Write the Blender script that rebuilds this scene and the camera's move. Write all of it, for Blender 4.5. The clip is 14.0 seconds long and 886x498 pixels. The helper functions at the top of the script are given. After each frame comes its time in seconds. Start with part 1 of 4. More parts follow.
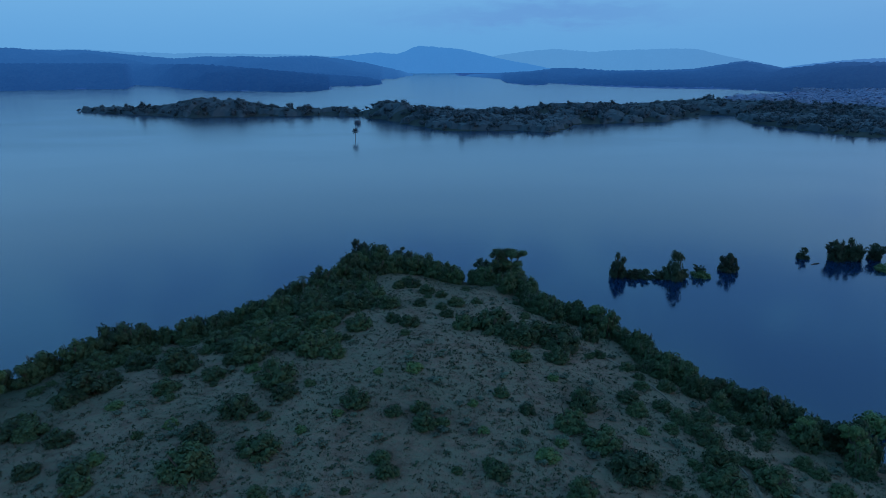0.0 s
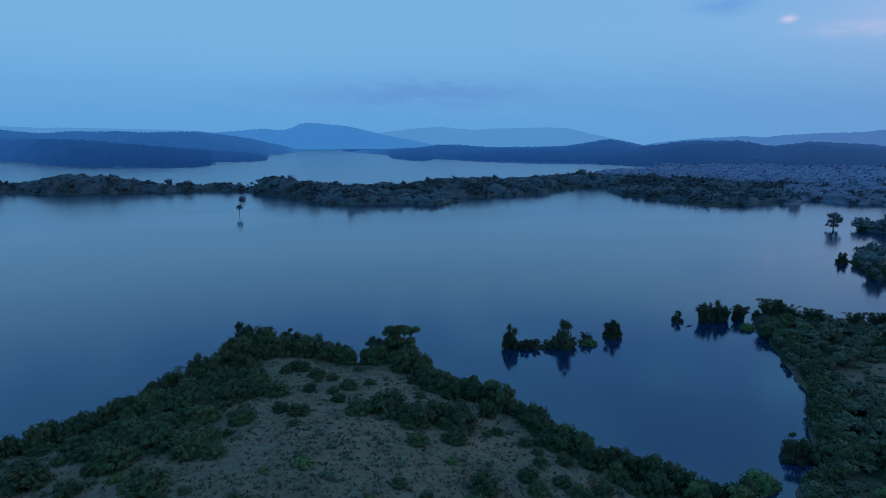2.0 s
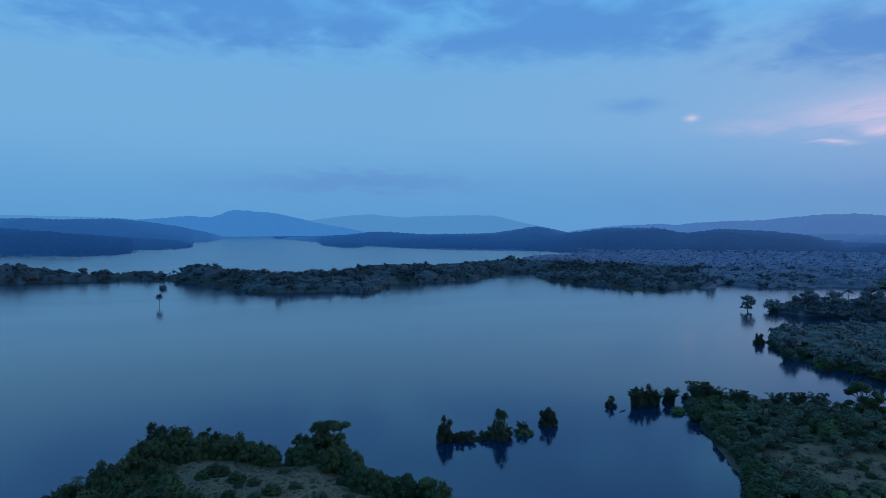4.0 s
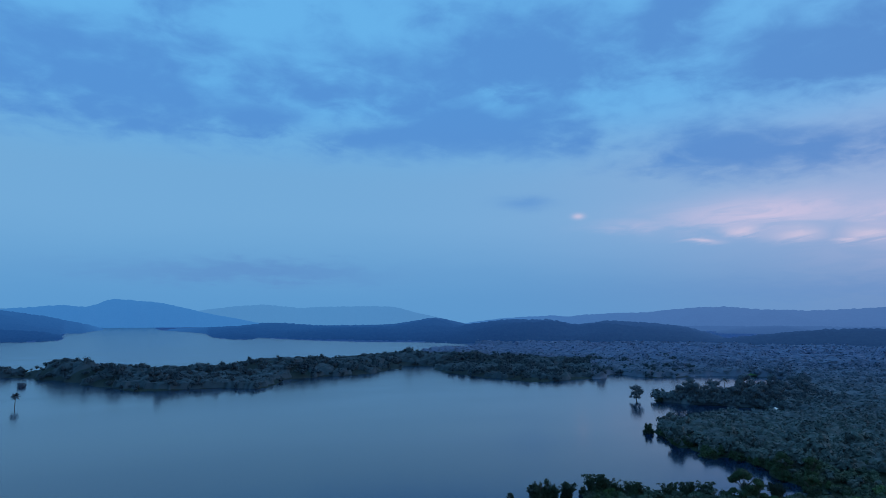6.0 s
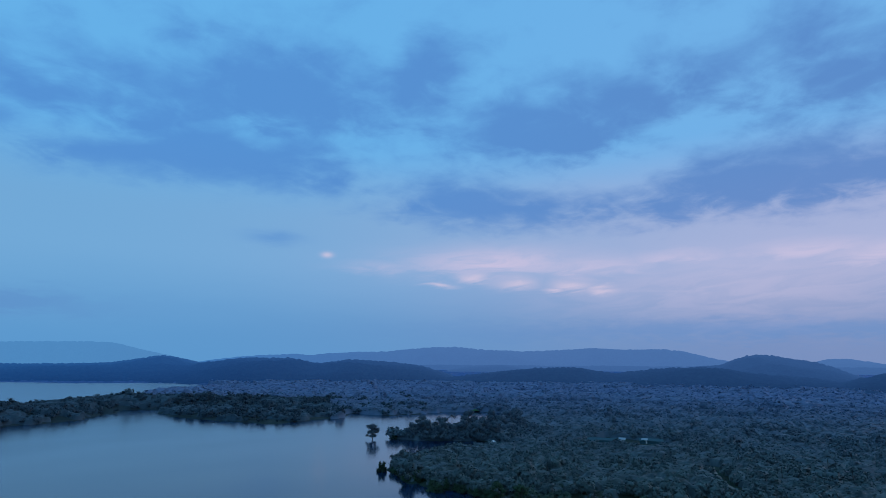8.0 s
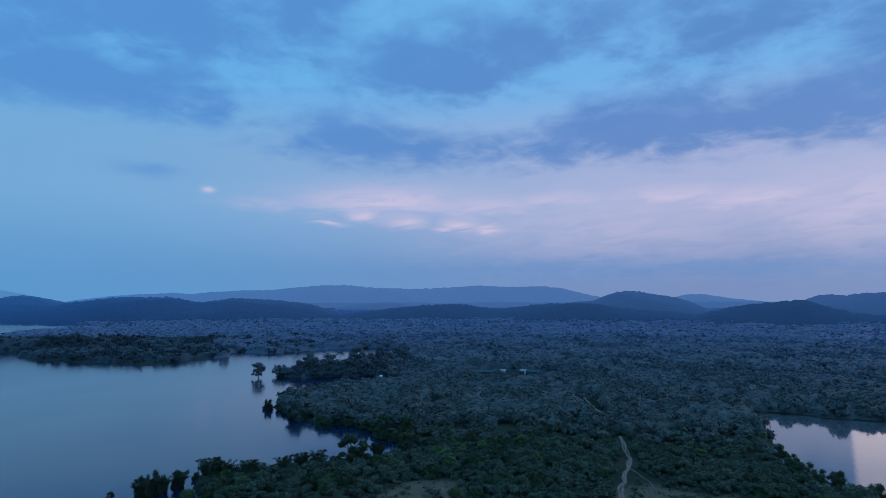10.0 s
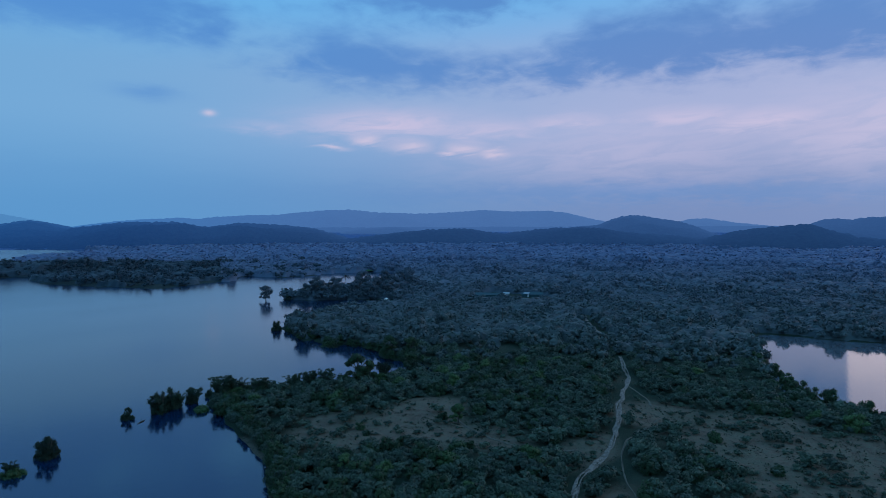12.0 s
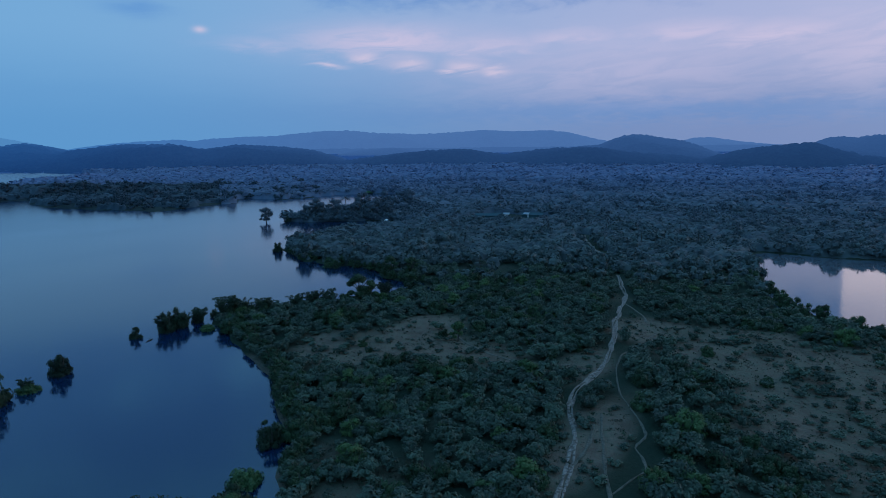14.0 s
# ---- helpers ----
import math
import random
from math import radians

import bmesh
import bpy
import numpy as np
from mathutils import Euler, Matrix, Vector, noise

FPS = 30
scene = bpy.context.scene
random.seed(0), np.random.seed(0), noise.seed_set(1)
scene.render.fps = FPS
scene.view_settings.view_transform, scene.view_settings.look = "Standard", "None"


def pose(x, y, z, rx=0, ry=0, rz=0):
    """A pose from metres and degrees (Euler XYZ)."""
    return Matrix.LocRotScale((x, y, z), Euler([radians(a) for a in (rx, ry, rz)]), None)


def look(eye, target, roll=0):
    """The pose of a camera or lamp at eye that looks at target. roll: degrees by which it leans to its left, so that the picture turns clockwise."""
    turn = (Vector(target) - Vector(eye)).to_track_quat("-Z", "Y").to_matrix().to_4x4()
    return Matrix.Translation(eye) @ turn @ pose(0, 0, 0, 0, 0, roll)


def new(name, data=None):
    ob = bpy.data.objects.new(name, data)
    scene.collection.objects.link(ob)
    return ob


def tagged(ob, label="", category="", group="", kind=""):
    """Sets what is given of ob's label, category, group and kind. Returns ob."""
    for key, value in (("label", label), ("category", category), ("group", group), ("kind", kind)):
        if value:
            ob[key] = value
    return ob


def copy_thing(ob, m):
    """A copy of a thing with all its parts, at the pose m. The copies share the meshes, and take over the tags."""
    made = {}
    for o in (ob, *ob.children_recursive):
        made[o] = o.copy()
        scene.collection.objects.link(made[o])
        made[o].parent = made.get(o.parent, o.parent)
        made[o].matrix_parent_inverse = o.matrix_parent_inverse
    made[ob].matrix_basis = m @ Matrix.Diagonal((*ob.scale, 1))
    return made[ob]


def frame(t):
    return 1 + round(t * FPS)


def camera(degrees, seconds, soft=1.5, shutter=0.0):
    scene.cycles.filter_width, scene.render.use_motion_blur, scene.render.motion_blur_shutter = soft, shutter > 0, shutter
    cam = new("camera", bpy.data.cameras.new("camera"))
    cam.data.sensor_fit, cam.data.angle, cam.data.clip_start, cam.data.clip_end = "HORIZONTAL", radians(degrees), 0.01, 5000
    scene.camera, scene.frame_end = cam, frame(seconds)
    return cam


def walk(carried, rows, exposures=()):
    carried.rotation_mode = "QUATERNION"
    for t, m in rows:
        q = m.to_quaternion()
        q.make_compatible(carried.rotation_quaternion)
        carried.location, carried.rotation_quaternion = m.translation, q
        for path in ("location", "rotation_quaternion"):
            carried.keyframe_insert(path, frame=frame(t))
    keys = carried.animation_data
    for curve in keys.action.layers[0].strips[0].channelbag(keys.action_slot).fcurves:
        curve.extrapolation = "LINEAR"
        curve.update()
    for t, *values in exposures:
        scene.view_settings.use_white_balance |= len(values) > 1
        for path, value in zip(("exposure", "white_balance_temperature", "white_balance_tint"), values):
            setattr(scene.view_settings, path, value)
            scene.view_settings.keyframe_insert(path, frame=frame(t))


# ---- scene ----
cam = camera(70.57, 14.0, soft=0.75)
# seconds, eye, target, lean
PATH = [
    (0, (-2.02, -6.27, 48.79), (-1.65, 89.71, 20.73), -0.29),
    (0.5, (-1.94, -5.69, 48.87), (3.74, 90.95, 23.81), -0.21),
    (1, (-1.85, -5.11, 48.96), (7.94, 91.81, 26.35), -0.13),
    (1.5, (-1.76, -4.52, 49.05), (11.98, 92.47, 28.92), -0.09),
    (2, (-1.67, -3.93, 49.13), (16.08, 93.03, 32.30), -0.01),
    (2.2, (-1.63, -3.70, 49.16), (17.70, 93.19, 33.73), 0.01),
    (4.3, (-1.17, -1.58, 49.22), (29.49, 93.60, 48.10), 0.03),
    (4.5, (-1.09, -1.44, 49.24), (31.13, 93.23, 49.48), 0.07),
    (5, (-0.89, -1.10, 49.28), (35.19, 92.09, 53.05), 0.10),
    (5.5, (-0.67, -0.79, 49.33), (39.12, 90.64, 56.90), 0.13),
    (6, (-0.45, -0.51, 49.40), (42.90, 88.89, 60.74), 0.10),
    (6.5, (-0.23, -0.24, 49.47), (47.61, 86.27, 64.57), 0.05),
    (7, (0.00, 0.00, 49.56), (56.14, 80.79, 67.48), 0.04),
    (7.5, (0.23, 0.20, 49.66), (66.12, 73.30, 67.45), 0.13),
    (8, (0.45, 0.38, 49.75), (74.55, 65.21, 67.23), 0.40),
    (8.5, (0.65, 0.52, 49.82), (81.58, 56.98, 66.02), 0.44),
    (8.7, (0.73, 0.57, 49.84), (83.52, 54.53, 65.18), 0.34),
    (10.8, (1.20, 0.56, 49.60), (86.47, 52.70, 53.04), 0.16),
    (11, (1.23, 0.56, 49.57), (86.51, 52.72, 51.74), 0.08),
    (11.5, (1.28, 0.53, 49.50), (86.58, 52.71, 48.47), -0.05),
    (12, (1.32, 0.51, 49.43), (86.52, 52.69, 45.23), -0.12),
    (12.5, (1.36, 0.48, 49.36), (86.40, 52.57, 42.01), -0.23),
    (13, (1.39, 0.45, 49.28), (86.17, 52.43, 38.76), -0.31),
    (13.5, (1.42, 0.42, 49.20), (85.88, 52.21, 35.56), -0.43),
    (14, (1.46, 0.39, 49.12), (85.49, 51.98, 32.46), -0.48),
]
walk(cam, [(t, look(eye, target, roll)) for t, eye, target, roll in PATH],
     exposures=[(0.0, 0.2), (2.0, 0.15), (5.0, 0.04), (7.0, 0.0), (14.0, 0.0)])

# ---- node helpers ----
class Nodes:
    """Short calls that add shader nodes to one tree."""

    def __init__(self, tree):
        self.tree = tree
        tree.nodes.clear()

    def node(self, kind):
        return self.tree.nodes.new(kind)

    def put(self, value, socket):
        if isinstance(value, (int, float, tuple)):
            if isinstance(value, tuple) and len(value) == 3 and socket.type == "RGBA":
                value = (*value, 1)
            socket.default_value = value
        else:
            self.tree.links.new(value, socket)

    def math(self, op, a, b=0.0, clamp=False):
        n = self.node("ShaderNodeMath")
        n.operation, n.use_clamp = op, clamp
        self.put(a, n.inputs[0])
        self.put(b, n.inputs[1])
        return n.outputs[0]

    def ramp(self, v, lo, hi, a=0.0, b=1.0):
        n = self.node("ShaderNodeMapRange")
        n.interpolation_type = "SMOOTHSTEP"
        for i, x in enumerate((v, lo, hi, a, b)):
            self.put(x, n.inputs[i])
        return n.outputs[0]

    def mix(self, f, a, b, blend="MIX"):
        n = self.node("ShaderNodeMix")
        n.data_type, n.blend_type = "RGBA", blend
        self.put(f, n.inputs[0])
        self.put(a, n.inputs[6])
        self.put(b, n.inputs[7])
        return n.outputs[2]

    def noise(self, vector, scale, detail=4.0, rough=0.5, distortion=0.0):
        n = self.node("ShaderNodeTexNoise")
        self.put(vector, n.inputs["Vector"])
        self.put(scale, n.inputs["Scale"])
        self.put(detail, n.inputs["Detail"])
        self.put(rough, n.inputs["Roughness"])
        self.put(distortion, n.inputs["Distortion"])
        return n.outputs[0]

    def join(self, x, y, z):
        n = self.node("ShaderNodeCombineXYZ")
        for i, v in enumerate((x, y, z)):
            self.put(v, n.inputs[i])
        return n.outputs[0]

    def bell(self, az, el, a, e, wa, we):
        """A soft oval in the sky: 1 at its middle, 0 far off."""
        u = self.math("DIVIDE", self.math("SUBTRACT", az, a), wa)
        v = self.math("DIVIDE", self.math("SUBTRACT", el, e), we)
        q = self.math("ADD", self.math("MULTIPLY", u, u), self.math("MULTIPLY", v, v))
        return self.math("EXPONENT", self.math("MULTIPLY", q, -1.0))


# ---- dusk sky: blue hour under broken cloud, a pale glow left in the west ----
SUN_AZ, SUN_EL = 122.0, 9.0
world = bpy.data.worlds.new("dusk_sky")
scene.world = world
world.use_nodes = True
w = Nodes(world.node_tree)
direction = w.node("ShaderNodeTexCoord").outputs["Generated"]
split = w.node("ShaderNodeSeparateXYZ")
w.put(direction, split.inputs[0])
dx, dy, dz = split.outputs
az0 = w.math("MULTIPLY", w.math("ARCTAN2", dx, dy), 57.2958)
el0 = w.math("MULTIPLY", w.math("ARCSINE", dz), 57.2958)
tall_z = w.math("ADD", w.math("MAXIMUM", dz, 0.0), 0.16)
deck_at = w.join(w.math("DIVIDE", dx, tall_z), w.math("DIVIDE", dy, tall_z), 0.0)
puffs = w.noise(deck_at, 1.5, 7.0, 0.52, 0.35)
curdle = w.noise(deck_at, 7.0, 7.0, 0.58, 0.3)
strand = w.noise(w.join(w.math("MULTIPLY", az0, 0.20), w.math("ADD", w.math("MULTIPLY", el0, 0.95), w.math("MULTIPLY", az0, -0.07)), 5.0), 1.0, 6.0, 0.58, 0.8)
slant = w.math("ADD", w.math("MULTIPLY", el0, 0.40), w.math("MULTIPLY", az0, -0.05))
wisps = w.noise(w.join(w.math("MULTIPLY", az0, 0.17), slant, 1.0), 1.0, 5.0, 0.5, 0.4)
band = w.noise(w.join(w.math("MULTIPLY", az0, 0.05), w.math("MULTIPLY", el0, 0.22), 3.0), 1.0, 5.0, 0.55, 0.3)
warp_a = w.math("SUBTRACT", puffs, 0.5)
warp_b = w.math("SUBTRACT", wisps, 0.5)
warp_c = w.math("SUBTRACT", band, 0.5)
az = w.math("ADD", az0, w.math("ADD", w.math("MULTIPLY", warp_a, 7.0), w.math("MULTIPLY", warp_b, 5.0)))
el = w.math("ADD", el0, w.math("ADD", w.math("MULTIPLY", warp_b, 2.2), w.math("MULTIPLY", w.math("SUBTRACT", curdle, 0.5), 2.4)))
near_az = w.math("ADD", az0, w.math("MULTIPLY", warp_b, 2.0))
near_el = w.math("ADD", el0, w.math("ADD", w.math("MULTIPLY", warp_b, 0.8), w.math("MULTIPLY", w.math("SUBTRACT", strand, 0.5), 1.6)))

atmosphere = w.node("ShaderNodeTexSky")
atmosphere.sky_type, atmosphere.sun_disc = "NISHITA", False
atmosphere.sun_elevation, atmosphere.sun_rotation = radians(SUN_EL), radians(SUN_AZ)
nishita = atmosphere.outputs[0]
west = w.bell(az0, el0, 84.0, 6.0, 36.0, 40.0)
low = w.mix(west, (0.098, 0.310, 0.615), (0.175, 0.265, 0.510))
pale = w.mix(west, (0.158, 0.388, 0.675), (0.365, 0.430, 0.680))
high = w.mix(west, (0.130, 0.430, 0.800), (0.170, 0.430, 0.790))
soft_el = w.math("ADD", el0, w.math("MULTIPLY", warp_c, 2.0))
clear = w.mix(w.ramp(soft_el, 1.0, 9.5), low, pale)
clear = w.mix(w.ramp(soft_el, 12.0, 20.0), clear, high)
# grey-blue streaks low over the hills
streak = w.bell(az, el, 9.0, 4.2, 11.0, 0.9)
streak = w.math("MAXIMUM", streak, w.bell(az, el, 78.0, 2.6, 26.0, 1.0))
clear = w.mix(w.math("MULTIPLY", streak, 0.65), clear, (0.100, 0.250, 0.560))
# pink-lit wisps in the west
glow = w.bell(near_az, near_el, 53.5, 8.9, 7.5, 1.35)
for a, e, wa, we, power in ((44.0, 8.4, 4.0, 0.6, 0.45), (62.0, 8.3, 6.0, 1.1, 0.8), (75.0, 6.4, 15.0, 3.0, 0.46), (69.5, 8.9, 4.0, 0.7, 0.75),
                            (79.0, 8.9, 5.0, 0.8, 0.85), (86.0, 8.2, 6.0, 1.0, 0.95), (94.0, 7.2, 9.0, 3.4, 0.75)):
    glow = w.math("MAXIMUM", glow, w.math("MULTIPLY", w.bell(near_az, near_el, a, e, wa, we), power))
glow = w.math("MULTIPLY", glow, w.ramp(strand, 0.34, 0.62, 0.55, 1.0))
clear = w.mix(w.math("MULTIPLY", glow, 0.88), clear, (0.600, 0.540, 0.740))
sparks = w.bell(near_az, near_el, 55.4, 6.9, 1.7, 0.5)
for a, e, wa, we in ((60.4, 6.7, 1.7, 0.45), (48.4, 6.6, 1.5, 0.25), (51.8, 7.5, 1.3, 0.35), (63.2, 6.4, 1.3, 0.3), (59.0, 6.3, 1.0, 0.25)):
    sparks = w.math("MAXIMUM", sparks, w.bell(near_az, near_el, a, e, wa, we))
sparks = w.math("MAXIMUM", sparks, w.bell(az0, el0, 38.2, 9.3, 0.5, 0.25))
clear = w.mix(w.math("MULTIPLY", sparks, 0.6), clear, (0.720, 0.600, 0.750))
# the cloud deck
edge = w.ramp(az0, 34.0, 52.0, 14.4, 11.4)
deck = w.ramp(w.math("SUBTRACT", el, edge), -1.0, 2.2)
cover = w.ramp(puffs, 0.33, 0.60)
mass = w.bell(az, el, 53.3, 13.7, 13.0, 2.0)
for a, e, wa, we in ((-5.6, 19.2, 12.0, 4.0), (8.2, 17.1, 7.0, 1.6), (20.0, 21.0, 8.0, 3.2), (29.8, 17.2, 11.5, 2.5), (34.0, 24.5, 9.5, 4.4), (47.2, 25.6, 4.5, 3.0),
                     (60.0, 19.8, 7.0, 2.4), (77.6, 14.4, 11.0, 2.2), (89.0, 14.6, 9.0, 2.2), (56.0, 20.6, 3.6, 2.5), (65.0, 22.4, 6.0, 2.2), (76.0, 24.0, 8.0, 2.8),
                     (86.0, 22.8, 8.0, 2.8), (1.6, 26.4, 4.5, 2.6), (22.0, 16.2, 7.5, 1.6), (104.0, 17.0, 12.0, 5.0)):
    mass = w.math("MAXIMUM", mass, w.bell(az, el, a, e, wa, we))
gaps = w.bell(az, el, 64.4, 16.9, 5.0, 1.7)
for a, e, wa, we in ((46.5, 18.4, 6.5, 2.0), (6.7, 25.6, 5.0, 2.0), (22.2, 25.2, 4.8, 2.2), (4.8, 19.9, 3.4, 1.0), (30.9, 19.4, 3.0, 0.9), (51.5, 23.4, 3.4, 3.0),
                     (60.3, 28.2, 8.0, 3.2), (42.0, 28.2, 4.0, 2.2), (72.6, 19.0, 4.0, 1.4), (90.0, 19.4, 4.0, 2.2), (-6.0, 25.0, 4.5, 1.5)):
    gaps = w.math("MAXIMUM", gaps, w.bell(az, el, a, e, wa, we))
body = w.math("ADD", w.math("MULTIPLY", cover, 0.60), w.math("MULTIPLY", mass, 0.60))
body = w.math("ADD", body, w.math("MULTIPLY", w.math("SUBTRACT", curdle, 0.5), 1.7))
body = w.math("SUBTRACT", body, w.math("MULTIPLY", gaps, 0.42))
body = w.math("MULTIPLY", w.ramp(body, -0.05, 1.05), deck, True)
small = w.math("MULTIPLY", w.bell(near_az, near_el, 33.4, 10.6, 2.4, 0.6), 0.6)
body = w.math("MAXIMUM", body, small)
grey = w.mix(west, (0.080, 0.258, 0.630), (0.092, 0.224, 0.545))
colour = w.mix(w.math("MULTIPLY", body, 0.86), clear, grey)
colour = w.mix(0.0025, colour, nishita)
back = w.node("ShaderNodeBackground")
w.put(colour, back.inputs[0])
w.put(1.0, back.inputs[1])
w.tree.links.new(back.outputs[0], w.node("ShaderNodeOutputWorld").inputs[0])

lamp = bpy.data.lights.new("sun", "SUN")
lamp.energy, lamp.angle, lamp.color = 0.5, radians(60), (1.0, 0.74, 0.60)
sun = new("sun", lamp)
sun_way = Vector((math.sin(radians(SUN_AZ)), math.cos(radians(SUN_AZ)), math.tan(radians(SUN_EL))))
sun.matrix_world = look(sun_way * 900, (0, 0, 0))


# ---- materials ----
def material(name):
    m = bpy.data.materials.new(name)
    m.use_nodes = True
    n = Nodes(m.node_tree)
    bsdf = n.node("ShaderNodeBsdfPrincipled")
    n.tree.links.new(bsdf.outputs[0], n.node("ShaderNodeOutputMaterial").inputs[0])
    return m, n, bsdf


def place(n):
    return n.node("ShaderNodeNewGeometry").outputs["Position"]


def attribute(n, name):
    a = n.node("ShaderNodeAttribute")
    a.attribute_name = name
    return a.outputs["Fac"]


def bump(n, bsdf, height, strength, distance):
    b = n.node("ShaderNodeBump")
    n.put(strength, b.inputs["Strength"])
    n.put(distance, b.inputs["Distance"])
    n.put(height, b.inputs["Height"])
    n.tree.links.new(b.outputs[0], bsdf.inputs["Normal"])


def plain(name, a, b, rough=0.7, scale=2.0, metal=0.0):
    m, n, bsdf = material(name)
    n.put(n.mix(n.noise(place(n), scale, 5.0, 0.6), a, b), bsdf.inputs["Base Color"])
    n.put(rough, bsdf.inputs["Roughness"])
    n.put(metal, bsdf.inputs["Metallic"])
    return m


def foliage(name, dark, light, tone="", grain=0.0, distant_haze=None):
    """Leaves: each leaf its own shade between two greens, each plant its own lean, with leafy grain."""
    m, n, bsdf = material(name)
    geo = n.node("ShaderNodeNewGeometry")
    plant = attribute(n, tone) if tone else n.node("ShaderNodeObjectInfo").outputs["Random"]
    f = n.math("ADD", n.math("MULTIPLY", geo.outputs["Random Per Island"], 0.36), n.math("MULTIPLY", plant, 0.55))
    if grain:
        tufted = n.noise(place(n), grain, 3.0, 0.7)
        f = n.math("ADD", f, n.math("MULTIPLY", n.math("SUBTRACT", tufted, 0.42), 1.5), True)
        bump(n, bsdf, tufted, 0.7, 0.7 / grain)
    colour = n.mix(f, dark, light)
    # haze painted into the leaf colour, stronger with distance off
    if distant_haze:
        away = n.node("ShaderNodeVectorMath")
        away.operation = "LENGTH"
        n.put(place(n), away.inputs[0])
        colour = n.mix(n.ramp(away.outputs["Value"], 150.0, 1000.0), colour, n.mix(f, *distant_haze))
    n.put(colour, bsdf.inputs["Base Color"])
    n.put(0.62, bsdf.inputs["Roughness"])
    n.put(0.2, bsdf.inputs["Specular IOR Level"])
    return m


LEAF = foliage("leaf", (0.016, 0.026, 0.014), (0.066, 0.104, 0.042), "", 3.5)
LEAF_DARK = foliage("leaf_dark", (0.011, 0.018, 0.012), (0.042, 0.064, 0.032), "", 3.5)
LEAF_LIGHT = foliage("leaf_light", (0.046, 0.080, 0.030), (0.110, 0.170, 0.060), "", 3.5)
LEAF_SHRUB = foliage("leaf_shrub", (0.020, 0.028, 0.016), (0.060, 0.082, 0.036), "tone")
LEAF_MID = foliage("leaf_mid", (0.034, 0.046, 0.036), (0.116, 0.150, 0.094), "tone", 2.4)
# leaves of the farther trees, pale blue haze mixed into their greens
LEAF_HAZED = foliage("leaf_hazed", (0.062, 0.076, 0.070), (0.132, 0.154, 0.126), "tone", 0.0, ((0.145, 0.178, 0.285), (0.175, 0.210, 0.325)))
# island leaves, dark, with the blue of haze put into the base colour
LEAF_ISLE_HAZED = foliage("leaf_isle_hazed", (0.034, 0.050, 0.064), (0.074, 0.098, 0.112), "tone")

DRY_GRASS = foliage("dry_grass", (0.050, 0.043, 0.028), (0.130, 0.094, 0.060), "tone")

POND_WATER, n, bsdf = material("silty_pond_water")
silt = n.noise(place(n), 0.03, 4.0)
n.put(n.mix(silt, (0.095, 0.100, 0.112), (0.140, 0.145, 0.158)), bsdf.inputs["Base Color"])
n.put(0.06, bsdf.inputs["Roughness"])
n.put(1.5, bsdf.inputs["IOR"])
bump(n, bsdf, n.noise(place(n), 0.7, 3.0), 0.06, 0.2)

BARK, n, bsdf = material("bark")
grain = n.noise(place(n), 9.0, 5.0)
n.put(n.mix(grain, (0.055, 0.045, 0.036), (0.130, 0.108, 0.085)), bsdf.inputs["Base Color"])
n.put(0.9, bsdf.inputs["Roughness"])
bump(n, bsdf, grain, 0.6, 0.05)

GROUND, n, bsdf = material("dry_ground")
where = place(n)
fine, broad, patch = n.noise(where, 1.3, 7.0, 0.65), n.noise(where, 0.09, 5.0), n.noise(where, 0.33, 5.0, 0.6)
soil = n.mix(n.ramp(patch, 0.35, 0.65), (0.155, 0.092, 0.066), (0.265, 0.162, 0.116))
grass = n.mix(fine, (0.088, 0.086, 0.058), (0.190, 0.164, 0.110))
worn = n.ramp(n.math("ADD", n.math("MULTIPLY", fine, 0.5), n.math("MULTIPLY", n.math("ADD", broad, patch), 0.25)), 0.38, 0.60)
turf = n.mix(n.math("MAXIMUM", worn, n.math("SUBTRACT", 0.75, attribute(n, "dry"))), soil, grass)
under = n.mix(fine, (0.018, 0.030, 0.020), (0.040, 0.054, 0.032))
# farther ground, its colour greyed and blued for haze
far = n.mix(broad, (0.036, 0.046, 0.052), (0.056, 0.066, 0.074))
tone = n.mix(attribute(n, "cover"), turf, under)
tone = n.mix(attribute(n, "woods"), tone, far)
# blue haze painted into the ground colour from 900 m outwards
haze_reach = n.node("ShaderNodeVectorMath")
haze_reach.operation = "LENGTH"
n.put(where, haze_reach.inputs[0])
tone = n.mix(n.ramp(haze_reach.outputs["Value"], 900.0, 1600.0), tone, (0.085, 0.150, 0.310))
tone = n.mix(n.math("MULTIPLY", attribute(n, "bank"), n.ramp(fine, 0.3, 0.6)), tone, (0.150, 0.112, 0.085))
n.put(tone, bsdf.inputs["Base Color"])
n.put(0.95, bsdf.inputs["Roughness"])
n.put(0.1, bsdf.inputs["Specular IOR Level"])
bump(n, bsdf, fine, 0.9, 0.35)

def earth(name, dark, light):
    m, n, bsdf = material(name)
    worn = n.noise(place(n), 1.8, 6.0, 0.65)
    n.put(n.mix(n.ramp(worn, 0.35, 0.65), dark, light), bsdf.inputs["Base Color"])
    n.put(0.95, bsdf.inputs["Roughness"])
    bump(n, bsdf, worn, 0.7, 0.15)
    return m


PATH = earth("trodden_earth", (0.105, 0.076, 0.055), (0.360, 0.275, 0.220))
FAINT = earth("faint_earth", (0.085, 0.074, 0.048), (0.185, 0.145, 0.105))

